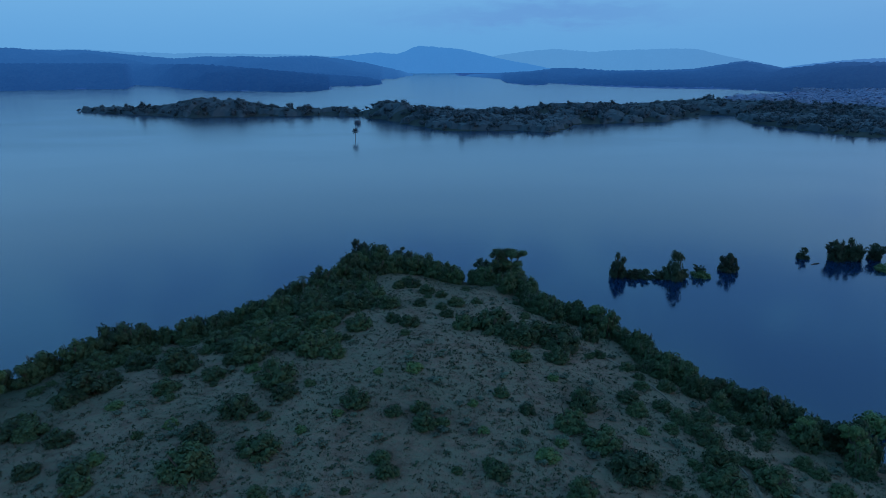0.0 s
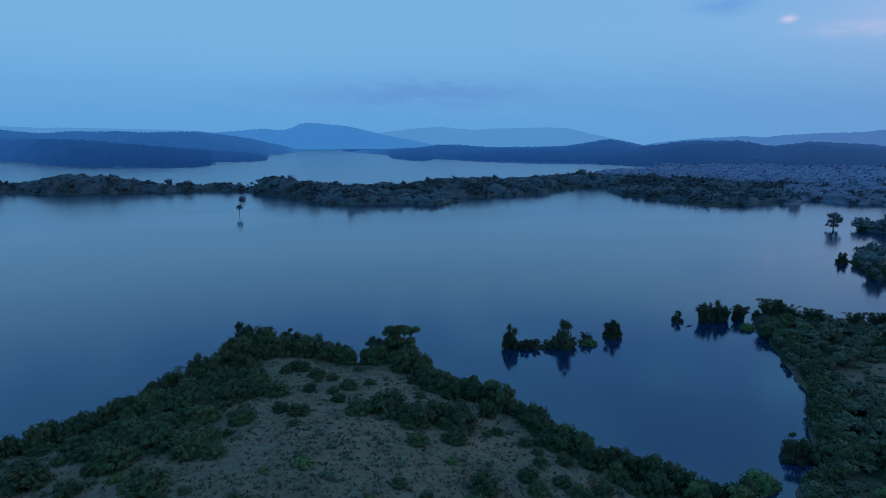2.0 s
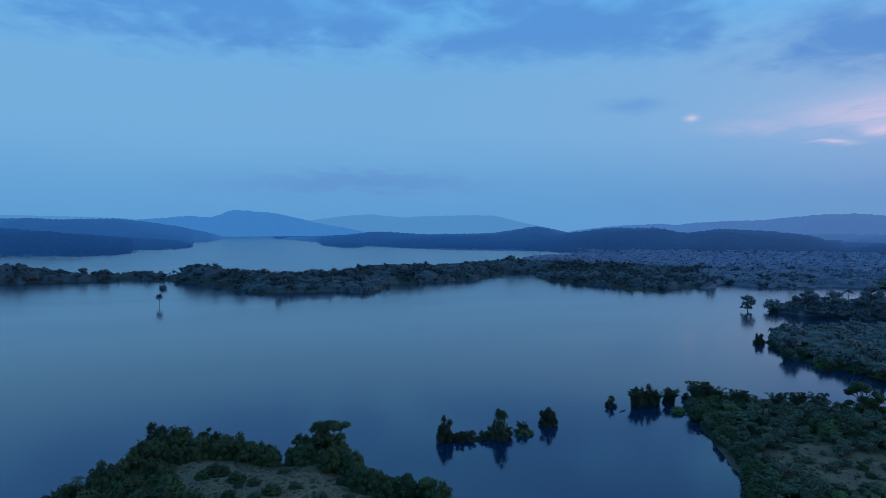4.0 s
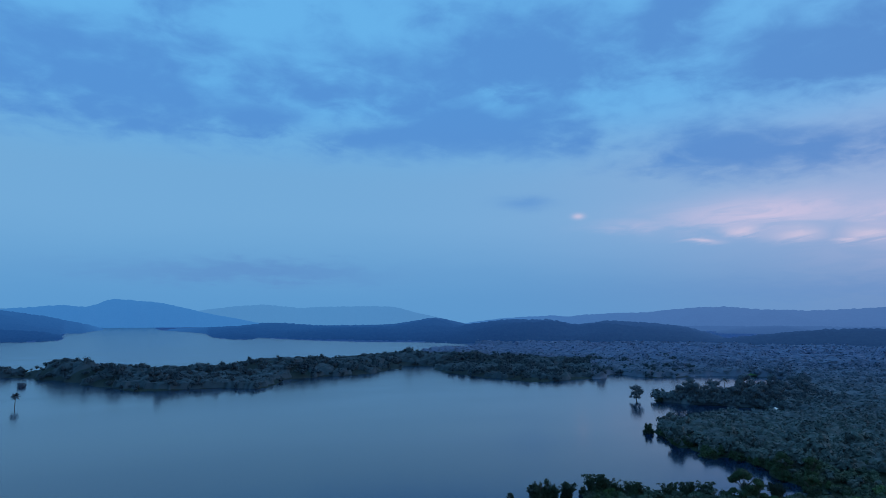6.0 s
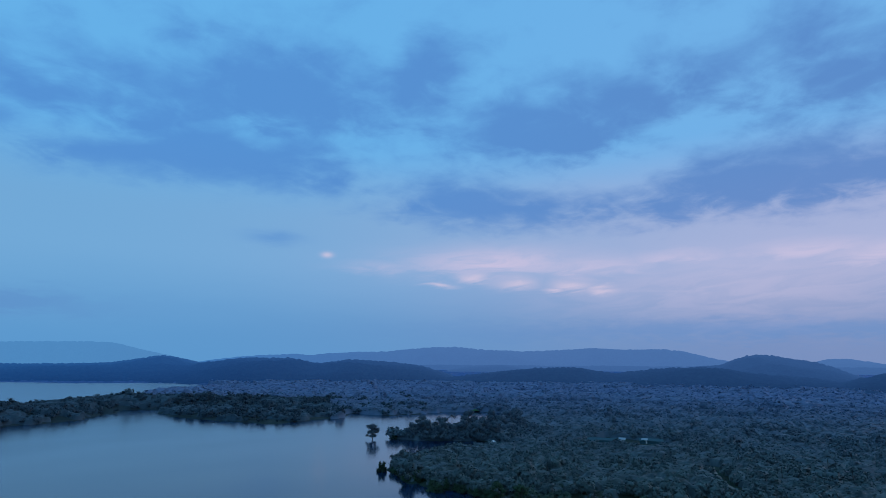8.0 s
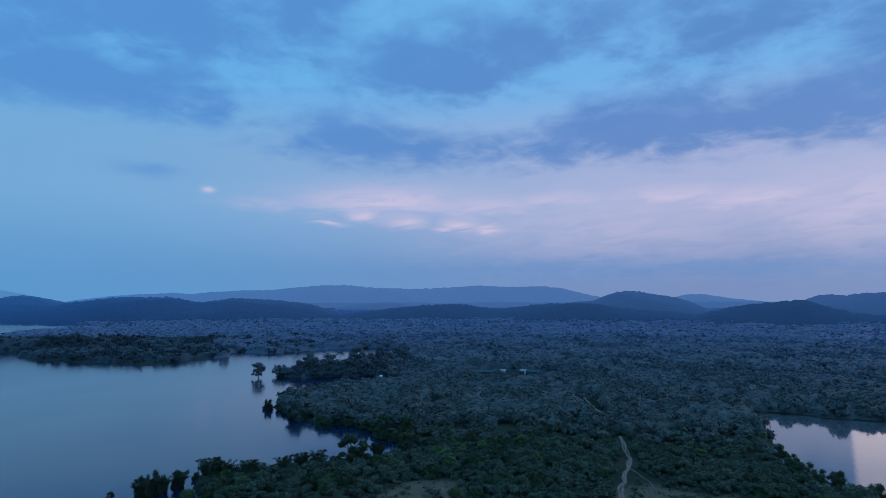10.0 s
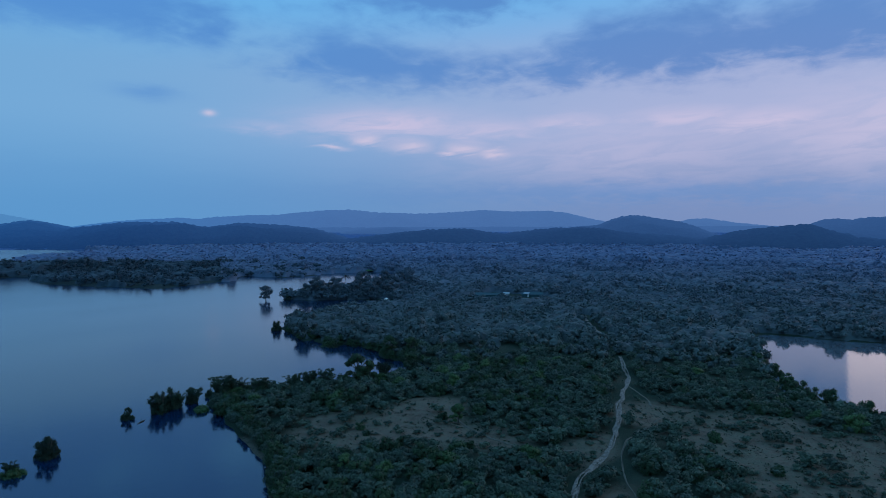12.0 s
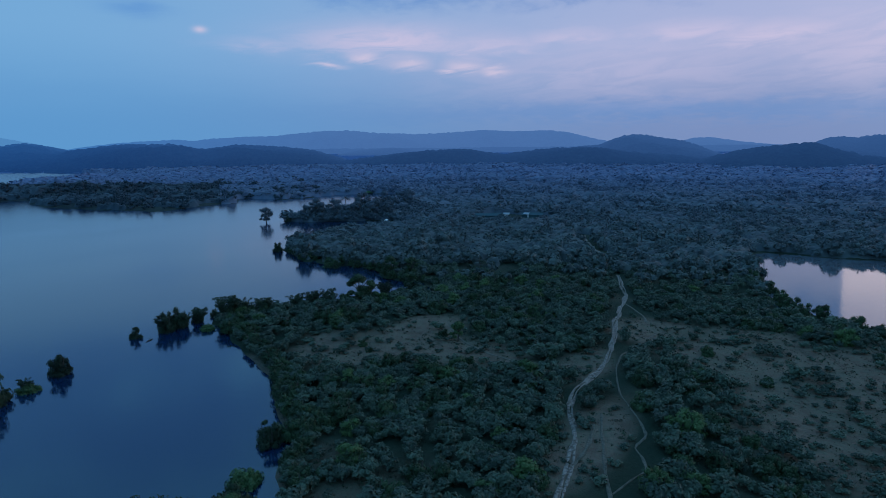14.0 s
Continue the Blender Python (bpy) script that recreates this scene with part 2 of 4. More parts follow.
WATER, n, bsdf = material("lake_water")
where = place(n)
split = n.node("ShaderNodeSeparateXYZ")
n.put(where, split.inputs[0])
calm = n.noise(n.join(n.math("MULTIPLY", split.outputs[0], 0.006), n.math("MULTIPLY", split.outputs[1], 0.02), 0.0), 1.0, 4.0, 0.55, 0.4)
ripple = n.noise(where, 0.55, 3.0, 0.5)
n.put((0.002, 0.018, 0.052), bsdf.inputs["Base Color"])
n.put((0.80, 0.94, 1.0), bsdf.inputs["Specular Tint"])
offshore = n.node("ShaderNodeVectorMath")
offshore.operation = "LENGTH"
n.put(where, offshore.inputs[0])
ruffled = n.ramp(offshore.outputs["Value"], 150.0, 620.0)
n.put(n.math("ADD", n.ramp(calm, 0.35, 0.7, 0.09, 0.13), n.math("MULTIPLY", ruffled, 0.07)), bsdf.inputs["Roughness"])
n.put(n.math("ADD", 1.68, n.math("MULTIPLY", ruffled, 1.0)), bsdf.inputs["IOR"])
stir = n.math("SUBTRACT", 1.0, n.math("MULTIPLY", ruffled, 0.85))
bump(n, bsdf, n.math("MULTIPLY", n.math("MULTIPLY", ripple, stir), n.ramp(calm, 0.3, 0.75, 0.6, 1.0)), 0.10, 0.25)


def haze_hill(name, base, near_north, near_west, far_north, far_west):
    """Far ridges at the edge of sight, the haze of the air between put in as faint emission, more of it the farther
    they stand.
    """
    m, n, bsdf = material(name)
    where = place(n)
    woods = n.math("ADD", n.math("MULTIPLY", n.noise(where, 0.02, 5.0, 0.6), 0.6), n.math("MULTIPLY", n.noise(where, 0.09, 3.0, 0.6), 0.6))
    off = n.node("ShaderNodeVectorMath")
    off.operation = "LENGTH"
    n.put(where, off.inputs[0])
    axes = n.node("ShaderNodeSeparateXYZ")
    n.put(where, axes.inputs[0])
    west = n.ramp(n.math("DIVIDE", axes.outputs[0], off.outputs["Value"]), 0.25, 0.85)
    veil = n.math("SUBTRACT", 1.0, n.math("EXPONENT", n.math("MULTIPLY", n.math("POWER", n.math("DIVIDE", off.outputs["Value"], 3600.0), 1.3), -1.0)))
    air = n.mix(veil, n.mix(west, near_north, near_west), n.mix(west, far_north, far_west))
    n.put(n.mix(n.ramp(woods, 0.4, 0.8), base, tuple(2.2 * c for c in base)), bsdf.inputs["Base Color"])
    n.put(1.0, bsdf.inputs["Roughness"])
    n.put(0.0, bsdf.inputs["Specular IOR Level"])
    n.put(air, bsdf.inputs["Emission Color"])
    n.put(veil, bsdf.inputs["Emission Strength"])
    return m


WHITEWASH = plain("whitewash", (0.62, 0.60, 0.56), (0.80, 0.79, 0.76))
TEAL = plain("teal_sheeting", (0.022, 0.060, 0.070), (0.040, 0.095, 0.105), 0.6)
TIN = plain("weathered_tin", (0.30, 0.30, 0.31), (0.46, 0.46, 0.47), 0.5)
FIELD = plain("paddy_field", (0.070, 0.150, 0.055), (0.110, 0.210, 0.075), 0.9, 0.2)
DRIFTWOOD = plain("driftwood", (0.05, 0.045, 0.04), (0.11, 0.10, 0.09), 0.8, 4.0)


# ---- mesh helpers ----
def lattice(ix, iy):
    h = (ix * 374761393 + iy * 668265263) & 0xFFFFFFFF
    h = ((h ^ (h >> 13)) * 1274126177) & 0xFFFFFFFF
    return ((h ^ (h >> 16)) & 0xFFFF) / 65535.0


def grainy(x, y, size):
    """Smooth value noise from 0 to 1 over the plan, with lumps of that size."""
    x, y = np.asarray(x, float) / size, np.asarray(y, float) / size
    ix, iy = np.floor(x).astype(np.int64), np.floor(y).astype(np.int64)
    fx, fy = x - ix, y - iy
    fx, fy = fx * fx * (3 - 2 * fx), fy * fy * (3 - 2 * fy)
    a = lattice(ix, iy) * (1 - fx) + lattice(ix + 1, iy) * fx
    b = lattice(ix, iy + 1) * (1 - fx) + lattice(ix + 1, iy + 1) * fx
    return a * (1 - fy) + b * fy


def raw_mesh(name, verts, faces, mat, smooth=False, **fields):
    """A mesh from arrays; every face has the same number of corners. fields: values per vertex."""
    me = bpy.data.meshes.new(name)
    verts, faces = np.asarray(verts, np.float32), np.asarray(faces, np.int32)
    me.vertices.add(len(verts))
    me.vertices.foreach_set("co", verts.ravel())
    me.loops.add(faces.size)
    me.loops.foreach_set("vertex_index", faces.ravel())
    me.polygons.add(len(faces))
    me.polygons.foreach_set("loop_start", np.arange(0, faces.size, faces.shape[1], dtype=np.int32))
    me.update(calc_edges=True)
    if smooth:
        me.polygons.foreach_set("use_smooth", np.ones(len(faces), bool))
    for key, values in fields.items():
        me.attributes.new(key, "FLOAT", "POINT").data.foreach_set("value", np.asarray(values, np.float32))
    me.materials.append(mat)
    return me


def tube(points, radii, sides=6):
    """Vertices and quads of a tapered limb through some points."""
    pts = [Vector(p) for p in points]
    verts, faces = [], []
    for i, p in enumerate(pts):
        way = (pts[min(i + 1, len(pts) - 1)] - pts[max(i - 1, 0)]).normalized()
        a = way.orthogonal().normalized()
        b = way.cross(a)
        for k in range(sides):
            t = 2 * math.pi * k / sides
            verts.append(p + radii[i] * (math.cos(t) * a + math.sin(t) * b))
    for i in range(len(pts) - 1):
        for k in range(sides):
            j = (k + 1) % sides
            faces.append((i * sides + k, i * sides + j, (i + 1) * sides + j, (i + 1) * sides + k))
    return verts, faces


def merged(pieces):
    verts, faces = [], []
    for v, f in pieces:
        base = len(verts)
        verts += [tuple(p) for p in v]
        faces += [tuple(i + base for i in q) for q in f]
    return verts, faces


def leaves(rng, lumps, count, size, flat=0.75):
    """Three-cornered leaf sprays over the outsides of some round lumps (x, y, z, radius)."""
    lumps = np.array(lumps, float)
    pick = rng.choice(len(lumps), count, p=lumps[:, 3] ** 2 / (lumps[:, 3] ** 2).sum())
    d = rng.normal(size=(count, 3))
    d[:, 2] = np.where(d[:, 2] < -0.5, -d[:, 2] * 0.7, d[:, 2])
    d /= np.linalg.norm(d, axis=1)[:, None]
    reach = lumps[pick, 3] * rng.uniform(0.72, 1.10, count)
    at = lumps[pick, :3] + d * reach[:, None] * np.array([1, 1, flat])
    face = d + np.array([0, 0, 0.25]) + rng.normal(size=(count, 3)) * 0.38
    face /= np.linalg.norm(face, axis=1)[:, None]
    a = np.cross(face, rng.normal(size=(count, 3)))
    a /= np.linalg.norm(a, axis=1)[:, None]
    b = np.cross(face, a)
    s = size * rng.uniform(0.6, 1.35, count)[:, None]
    droop = np.array([0, 0, -0.25])
    tri = np.stack([at - a * s - b * s * 0.3, at + a * s + (droop - b * 0.3) * s, at + b * s * 0.75 + face * s * 0.15], 1)
    tri[:, :, 2] = np.maximum(tri[:, :, 2], 0.03)
    return tri.reshape(-1, 3), np.arange(3 * count).reshape(-1, 3)


def ball(subdivisions):
    bm = bmesh.new()
    bmesh.ops.create_icosphere(bm, subdivisions=subdivisions, radius=1)
    bm.verts.ensure_lookup_table()
    out = np.array([v.co[:] for v in bm.verts]), np.array([[v.index for v in f.verts] for f in bm.faces])
    bm.free()
    return out


BALLS = {1: ball(1), 2: ball(2)}


def cores(rng, lumps, shrink=0.80, flat=0.75, fine=1, jag=0.26):
    """Uneven leafy masses that close a crown, without the sides that other masses hide."""
    verts, faces, base = [], [], 0
    lumps = np.array(lumps, float)
    for k, (x, y, z, r) in enumerate(lumps):
        bv, bf = BALLS[fine]
        v = np.array([x, y, z]) + bv * r * shrink * np.array([1, 1, flat]) * rng.uniform(1 - jag, 1 + jag, (len(bv), 1))
        mid = v[bf].mean(1)
        keep = mid[:, 2] > 0.04
        for m, (ox, oy, oz, other) in enumerate(lumps):
            if m != k:
                keep &= (((mid - [ox, oy, oz]) / [1, 1, flat]) ** 2).sum(1) > (0.80 * other * shrink) ** 2
        bf = bf[keep]
        if not len(bf):
            continue
        used, back = np.unique(bf, return_inverse=True)
        v = v[used]
        v[:, 2] = np.maximum(v[:, 2], 0.0)
        verts.append(v)
        faces.append(back.reshape(-1, 3) + base)
        base += len(used)
    return np.concatenate(verts), np.concatenate(faces)


def crown_mesh(name, rng, lumps, count, size, mat, flat=0.75, fine=1, shrink=0.66):
    v, q = leaves(rng, lumps, count, size, flat)
    cv, cf = cores(rng, lumps, shrink, flat, fine)
    tris = np.concatenate([q, cf + len(v)])
    return raw_mesh(name, np.concatenate([v, cv]), tris, mat)


def part(name, data, parent, label=""):
    ob = new(name, data)
    ob.parent = parent
    return tagged(ob, label)


def trunk_mesh(name, rng, height, spread, girth, limbs, mat=None):
    """A leaning tapered trunk that forks into limbs."""
    lean = rng.uniform(-0.12, 0.12, 2) * height
    fork = (lean[0] * 0.5, lean[1] * 0.5, height * 0.42)
    pieces = [tube([(0, 0, -0.6), (lean[0] * 0.2, lean[1] * 0.2, height * 0.2), fork], [girth, girth * 0.8, girth * 0.62], 7)]
    for k in range(limbs):
        t = 2 * math.pi * (k + rng.uniform(-0.25, 0.25)) / limbs
        end = (fork[0] + spread * math.cos(t), fork[1] + spread * math.sin(t), height * rng.uniform(0.68, 0.92))
        mid = tuple((p + q) / 2 + rng.uniform(-0.1, 0.1) * spread for p, q in zip(fork, end))
        pieces.append(tube([fork, mid, end], [girth * 0.5, girth * 0.33, girth * 0.12], 5))
    v, f = merged(pieces)
    return raw_mesh(name, v, f, mat or BARK, True)


# ---- the plan: shores of the lake and the pond ----
CAPE = [(-170, 30), (-110, 66), (-71, 82), (-67, 89), (-58, 98.5), (-50, 101), (-43.5, 104.5), (-40, 109), (-34.5, 119), (-30, 126), (-25, 138),
        (-18, 145), (-12, 143), (-5, 139), (4, 131), (13, 135), (17, 132), (19, 113), (26.5, 106), (31, 100), (33.5, 91.5), (37, 84.5), (40.5, 79), (43, 75), (46.5, 70.5), (50.5, 66.5), (54, 62.5)]
BAY = [(58, 62.5), (62, 67.5), (66, 70.5), (71, 73.5), (75.5, 79), (80, 86.5), (89, 97.5), (97, 110), (103, 122), (109, 135), (113, 143), (117, 146),
       (122, 144), (126, 139), (133, 134), (141, 129), (149, 124), (156, 121), (167, 117), (176, 114), (184, 121), (181, 129), (182, 136),
       (190, 146), (193, 154), (194, 166), (187, 168), (203, 188), (195, 187), (202, 202), (207, 214), (231, 228), (270, 233), (300, 217),
       (316, 224), (326, 239), (306, 263), (295, 281), (290, 294), (288, 303), (302, 307), (340, 304), (390, 300), (430, 315), (462, 333)]
ISLE_FRONT = [(498, 359), (494, 390), (469, 405), (428, 410), (412, 423), (400, 456), (359, 435), (333, 438), (302, 429), (290, 432),
              (281, 470), (270, 500), (268, 540), (271, 572), (296, 632), (262, 640), (245, 612), (238, 621), (219, 580), (201, 563), (165, 549),
              (116, 538), (98, 499), (84, 473), (47, 491), (24, 489), (2, 492), (-12, 517), (-38, 569), (-62, 610), (-95, 657), (-155, 650), (-208, 643),
              (-261, 643), (-332, 681), (-402, 722)]
ISLE_BACK = [(-420, 745), (-345, 735), (-256, 720), (-180, 705), (-130, 690), (-92, 692), (-50, 672), (0, 620), (70, 622), (149, 700), (300, 810), (420, 900), (590, 1010)]
FAR_SHORE = [(622, 1039), (616, 1165), (636, 1251), (561, 1330), (477, 1381), (380, 1564), (310, 1849), (270, 1683), (225, 1691), (197, 1936),
             (228, 2448), (176, 2836), (90, 3370), (84, 4594), (-189, 4591), (-148, 3432), (-184, 2654), (-236, 2666), (-174, 1942), (-170, 1763),
             (-218, 1671), (-289, 1683), (-249, 1431), (-267, 1337), (-330, 1317), (-503, 1407), (-608, 1528), (-798, 1825), (-966, 2028),
             (-748, 1551), (-854, 1533), (-1500, 1300), (-1700, 700), (-900, 250), (-380, 40)]
LAKE = CAPE + BAY + ISLE_FRONT + ISLE_BACK + FAR_SHORE
POND = [(186, -16), (191, -6), (193, 2), (200, 7), (206, 10), (218, 13), (230, 16), (256, 18), (285, 25), (303, 28), (309, 12), (309, -4), (309, -30), (270, -75), (205, -60)]


def shore_distance(x, y, ring):
    """Metres to the outline of a water, negative inside the water."""
    best, inside = np.full(x.shape, 1e9), np.zeros(x.shape, bool)
    for (ax, ay), (bx, by) in zip(ring, ring[1:] + ring[:1]):
        ex, ey = bx - ax, by - ay
        t = np.clip(((x - ax) * ex + (y - ay) * ey) / (ex * ex + ey * ey), 0, 1)
        best = np.minimum(best, (x - ax - t * ex) ** 2 + (y - ay - t * ey) ** 2)
        cross = (ay > y) != (by > y)
        inside ^= cross & (x < ex * (y - ay) / (ey if ey else 1e-9) + ax)
    best = np.sqrt(best)
    return np.where(inside, -best, best)


def shore(x, y):
    d = np.minimum(shore_distance(x, y, LAKE), shore_distance(x, y, POND))
    r = np.hypot(x, y)
    size = np.clip(r / 60, 1.2, 24)
    return d + size * (grainy(x, y, 7) - 0.5) * 0.9 + size * (grainy(x + 77, y, 23) - 0.5) * 1.1


def height(x, y):
    x, y = np.asarray(x, float), np.asarray(y, float)
    d = shore(x, y)
    r, az = np.hypot(x, y), np.degrees(np.arctan2(x, y))
    land = np.clip(d, 0, None)
    z = 0.35 * np.clip(d / 1.5, 0, 1) + (4.2 - 2.4 * np.clip((x - 48) / 16, 0, 1)) * (1 - np.exp(-land / 22))
    z += 3.0 * np.exp(-((x + 6) / 42) ** 2 - ((y - 72) / 46) ** 2) * np.clip(land / 12, 0, 1)
    for cx, cy, wx, wy, rise in ((-245, 662, 62, 45, 16), (-68, 625, 34, 42, 19), (-30, 590, 50, 40, 8), (110, 600, 65, 50, 12), (300, 650, 100, 90, 9)):
        z += rise * np.exp(-((x - cx) / wx) ** 2 - ((y - cy) / wy) ** 2) * (1 - np.exp(-land / 30))
    z += np.clip(land / 10, 0, 1) * ((grainy(x, y, 17) - 0.5) * 1.1 + (grainy(x, y, 5) - 0.5) * 0.25)
    z *= 1 - 0.85 * np.clip((r - 1700) / 500, 0, 1)
    return np.where(d > 0, z, np.maximum(d * 0.25, -3.0))


def clearing(x, y):
    """1 in the open pasture, 0 under the woods."""
    x, y = np.asarray(x, float), np.asarray(y, float)
    out = np.zeros_like(x)
    for cx, cy, wx, wy in ((-2, 74, 64, 64), (112, 92, 13, 17), (128, 86, 16, 11), (122, 68, 10, 16), (150, 6, 24, 26), (160, 34, 12, 12), (122, -6, 24, 20),
                           (94, 30, 17, 6), (126, 42, 12, 6), (150, -30, 40, 30), (58, 12, 20, 14), (0, -24, 80, 56)):
        q = ((x - cx) / wx) ** 2 + ((y - cy) / wy) ** 2
        out = np.maximum(out, np.clip(1.5 - q, 0, 1))
    return np.clip(out + (grainy(x, y, 9) - 0.5) * 0.6, 0, 1)


# ---- ground: one sheet from under the flight to the horizon ----
bearings = np.radians(np.concatenate([np.arange(-42, 100, 0.27), np.arange(100, 318, 4.0)]))
rings = np.concatenate([np.array([0.05, 8, 17, 25]), 32 * np.exp(np.arange(0, 340) * math.log(4900 / 32) / 339)])
ba, ra = np.meshgrid(bearings, rings)
gx, gy = np.sin(ba) * ra, np.cos(ba) * ra
gz = height(gx, gy)
rows_n, cols_n = gx.shape
idx = np.arange(rows_n * cols_n).reshape(rows_n, cols_n)
nxt = np.roll(idx, -1, axis=1)
quads = np.stack([idx[:-1], idx[1:], nxt[1:], nxt[:-1]], -1).reshape(-1, 4)
flatx, flaty, far_r = gx.ravel(), gy.ravel(), ra.ravel()
edge_d = shore(flatx, flaty)
# woods field: a ramp of distance for the hazed ground colour
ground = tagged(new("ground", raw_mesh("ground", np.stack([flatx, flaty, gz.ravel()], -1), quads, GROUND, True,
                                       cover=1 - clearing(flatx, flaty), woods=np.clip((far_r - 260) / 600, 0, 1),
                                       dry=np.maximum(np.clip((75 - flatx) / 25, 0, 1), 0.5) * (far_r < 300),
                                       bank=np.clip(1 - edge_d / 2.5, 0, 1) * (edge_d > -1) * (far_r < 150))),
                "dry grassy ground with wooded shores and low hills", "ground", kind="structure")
# ---- water ----
ring_r = np.array([1.0, 60, 250, 900, 2500, 4900])
wa, wr = np.meshgrid(np.linspace(0, 2 * math.pi, 97)[:-1], ring_r)
wi = np.arange(wa.size).reshape(wa.shape)
wn = np.roll(wi, -1, axis=1)
tagged(new("water", raw_mesh("water", np.stack([np.sin(wa) * wr, np.cos(wa) * wr, wa * 0], -1).reshape(-1, 3),
                             np.stack([wi[:-1], wi[1:], wn[1:], wn[:-1]], -1).reshape(-1, 4), WATER, True)),
       "calm blue reservoir water at dusk, faintly rippled", "lake water", kind="structure")


ring_v = [(x, y, 0.03) for x, y in POND]
mid_pond = tuple(sum(p[k] for p in POND) / len(POND) for k in (0, 1)) + (0.03,)
wide_v = [mid_pond] + [tuple(mid_pond[k] + (p[k] - mid_pond[k]) * 1.12 for k in (0, 1)) + (0.03,) for p in ring_v]
tagged(new("pond_water", raw_mesh("pond_water", wide_v, [(0, k + 1, (k + 1) % len(POND) + 1) for k in range(len(POND))], POND_WATER)),
       "still silty pond holding the pink of the sky", "pond water", kind="structure")


# ---- far ridges past the lake's end ----
def domes(x, y, size):
    """Tree crowns seen from above: height from 0 to 1 over the plan, and a number for each crown."""
    x, y = np.asarray(x, float) / size, np.asarray(y, float) / size
    ix, iy = np.floor(x).astype(np.int64), np.floor(y).astype(np.int64)
    top, own = np.zeros_like(x), np.zeros_like(x)
    for a in (-1, 0, 1):
        for b in (-1, 0, 1):
            jx, jy = ix + a, iy + b
            cx, cy = jx + lattice(jx, jy), jy + lattice(jx + 911, jy + 37)
            wide, tall = 0.45 + 0.3 * lattice(jx + 5, jy + 71), 0.5 + 0.5 * lattice(jx + 301, jy + 9)
            h = tall * np.sqrt(np.clip(1 - ((x - cx) ** 2 + (y - cy) ** 2) / wide ** 2, 0, 1))
            own = np.where(h > top, lattice(jx + 77, jy + 13), own)
            top = np.maximum(top, h)
    return top, own


def far_ridge(name, spots, far, feet, mat, label, seed):
    """A wooded ridge in the distance, from its foot (bearing, metres off) up to its crest (bearing, height), with the crowns of its trees."""
    big = far > 3400
    cols, steps_n = int((spots[-1][0] - spots[0][0]) * (7 if big else 10)), 16 if big else 56
    a = np.linspace(spots[0][0], spots[-1][0], cols)
    if not isinstance(feet, list):
        feet = [(spots[0][0], feet), (spots[-1][0], feet)]
    foot = np.interp(a, [p[0] for p in feet], [p[1] for p in feet]) + (grainy(a * 40, a * 0 + seed, 17) - 0.5) * 40 - 25
    top_r = np.maximum(far, foot + 420) if not big else far + 0 * foot
    crest_h = np.interp(a, [p[0] for p in spots], [p[1] for p in spots])
    crest_h = np.convolve(np.pad(crest_h, 3, mode="edge"), np.ones(7) / 7, "valid")
    h = np.maximum(49 + (crest_h - 49) * top_r / far, -6) - 4
    u = np.linspace(0, 1.12, steps_n)[:, None]
    rr = foot[None, :] + u * (top_r - foot)[None, :]
    t = np.radians(a)[None, :] + 0 * rr
    x, y = np.sin(t) * rr, np.cos(t) * rr
    slope = np.sin(np.clip(u, 0, 2 - u) * math.pi / 2) ** 1.25
    fold = (grainy(x, y, 150) - 0.5) * 0.5 * np.sin(np.clip(u, 0, 1) * math.pi)
    zz = h[None, :] * np.clip(slope + fold, 0, 1.0) + np.where(u > 1, -30 * (u - 1) * 8, 0)
    crowns = domes(x, y, 24 if big else 13)[0] * (6 if big else 8)
    zz = zz + crowns * np.clip((h[None, :] + 8) / 10, 0, 1) * np.clip(u * 12, 0, 1) - 1.5
    v = np.stack([x, y, zz], -1).reshape(-1, 3)
    i = np.arange(steps_n * cols).reshape(steps_n, cols)
    f = np.stack([i[:-1, :-1], i[1:, :-1], i[1:, 1:], i[:-1, 1:]], -1).reshape(-1, 4)
    return tagged(new(name, raw_mesh(name, v, f, mat, True)), label, "hills", kind="structure")


# ridge materials whose own glow imitates the haze before them
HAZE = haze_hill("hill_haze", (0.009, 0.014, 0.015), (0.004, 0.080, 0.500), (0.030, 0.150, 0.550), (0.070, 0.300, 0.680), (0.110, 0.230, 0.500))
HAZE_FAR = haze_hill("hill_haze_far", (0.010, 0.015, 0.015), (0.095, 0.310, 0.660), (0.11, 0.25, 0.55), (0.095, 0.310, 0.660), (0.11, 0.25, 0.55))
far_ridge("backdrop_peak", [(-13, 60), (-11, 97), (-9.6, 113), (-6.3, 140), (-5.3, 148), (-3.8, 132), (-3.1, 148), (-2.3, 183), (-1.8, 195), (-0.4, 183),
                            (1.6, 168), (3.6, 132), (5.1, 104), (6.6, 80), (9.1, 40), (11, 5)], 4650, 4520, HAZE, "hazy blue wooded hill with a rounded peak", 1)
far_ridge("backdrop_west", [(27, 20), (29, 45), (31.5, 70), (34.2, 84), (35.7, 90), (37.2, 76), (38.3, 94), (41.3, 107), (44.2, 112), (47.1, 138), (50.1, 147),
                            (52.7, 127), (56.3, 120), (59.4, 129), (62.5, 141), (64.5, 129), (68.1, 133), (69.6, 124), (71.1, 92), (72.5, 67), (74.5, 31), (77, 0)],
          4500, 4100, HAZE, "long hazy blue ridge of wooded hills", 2)
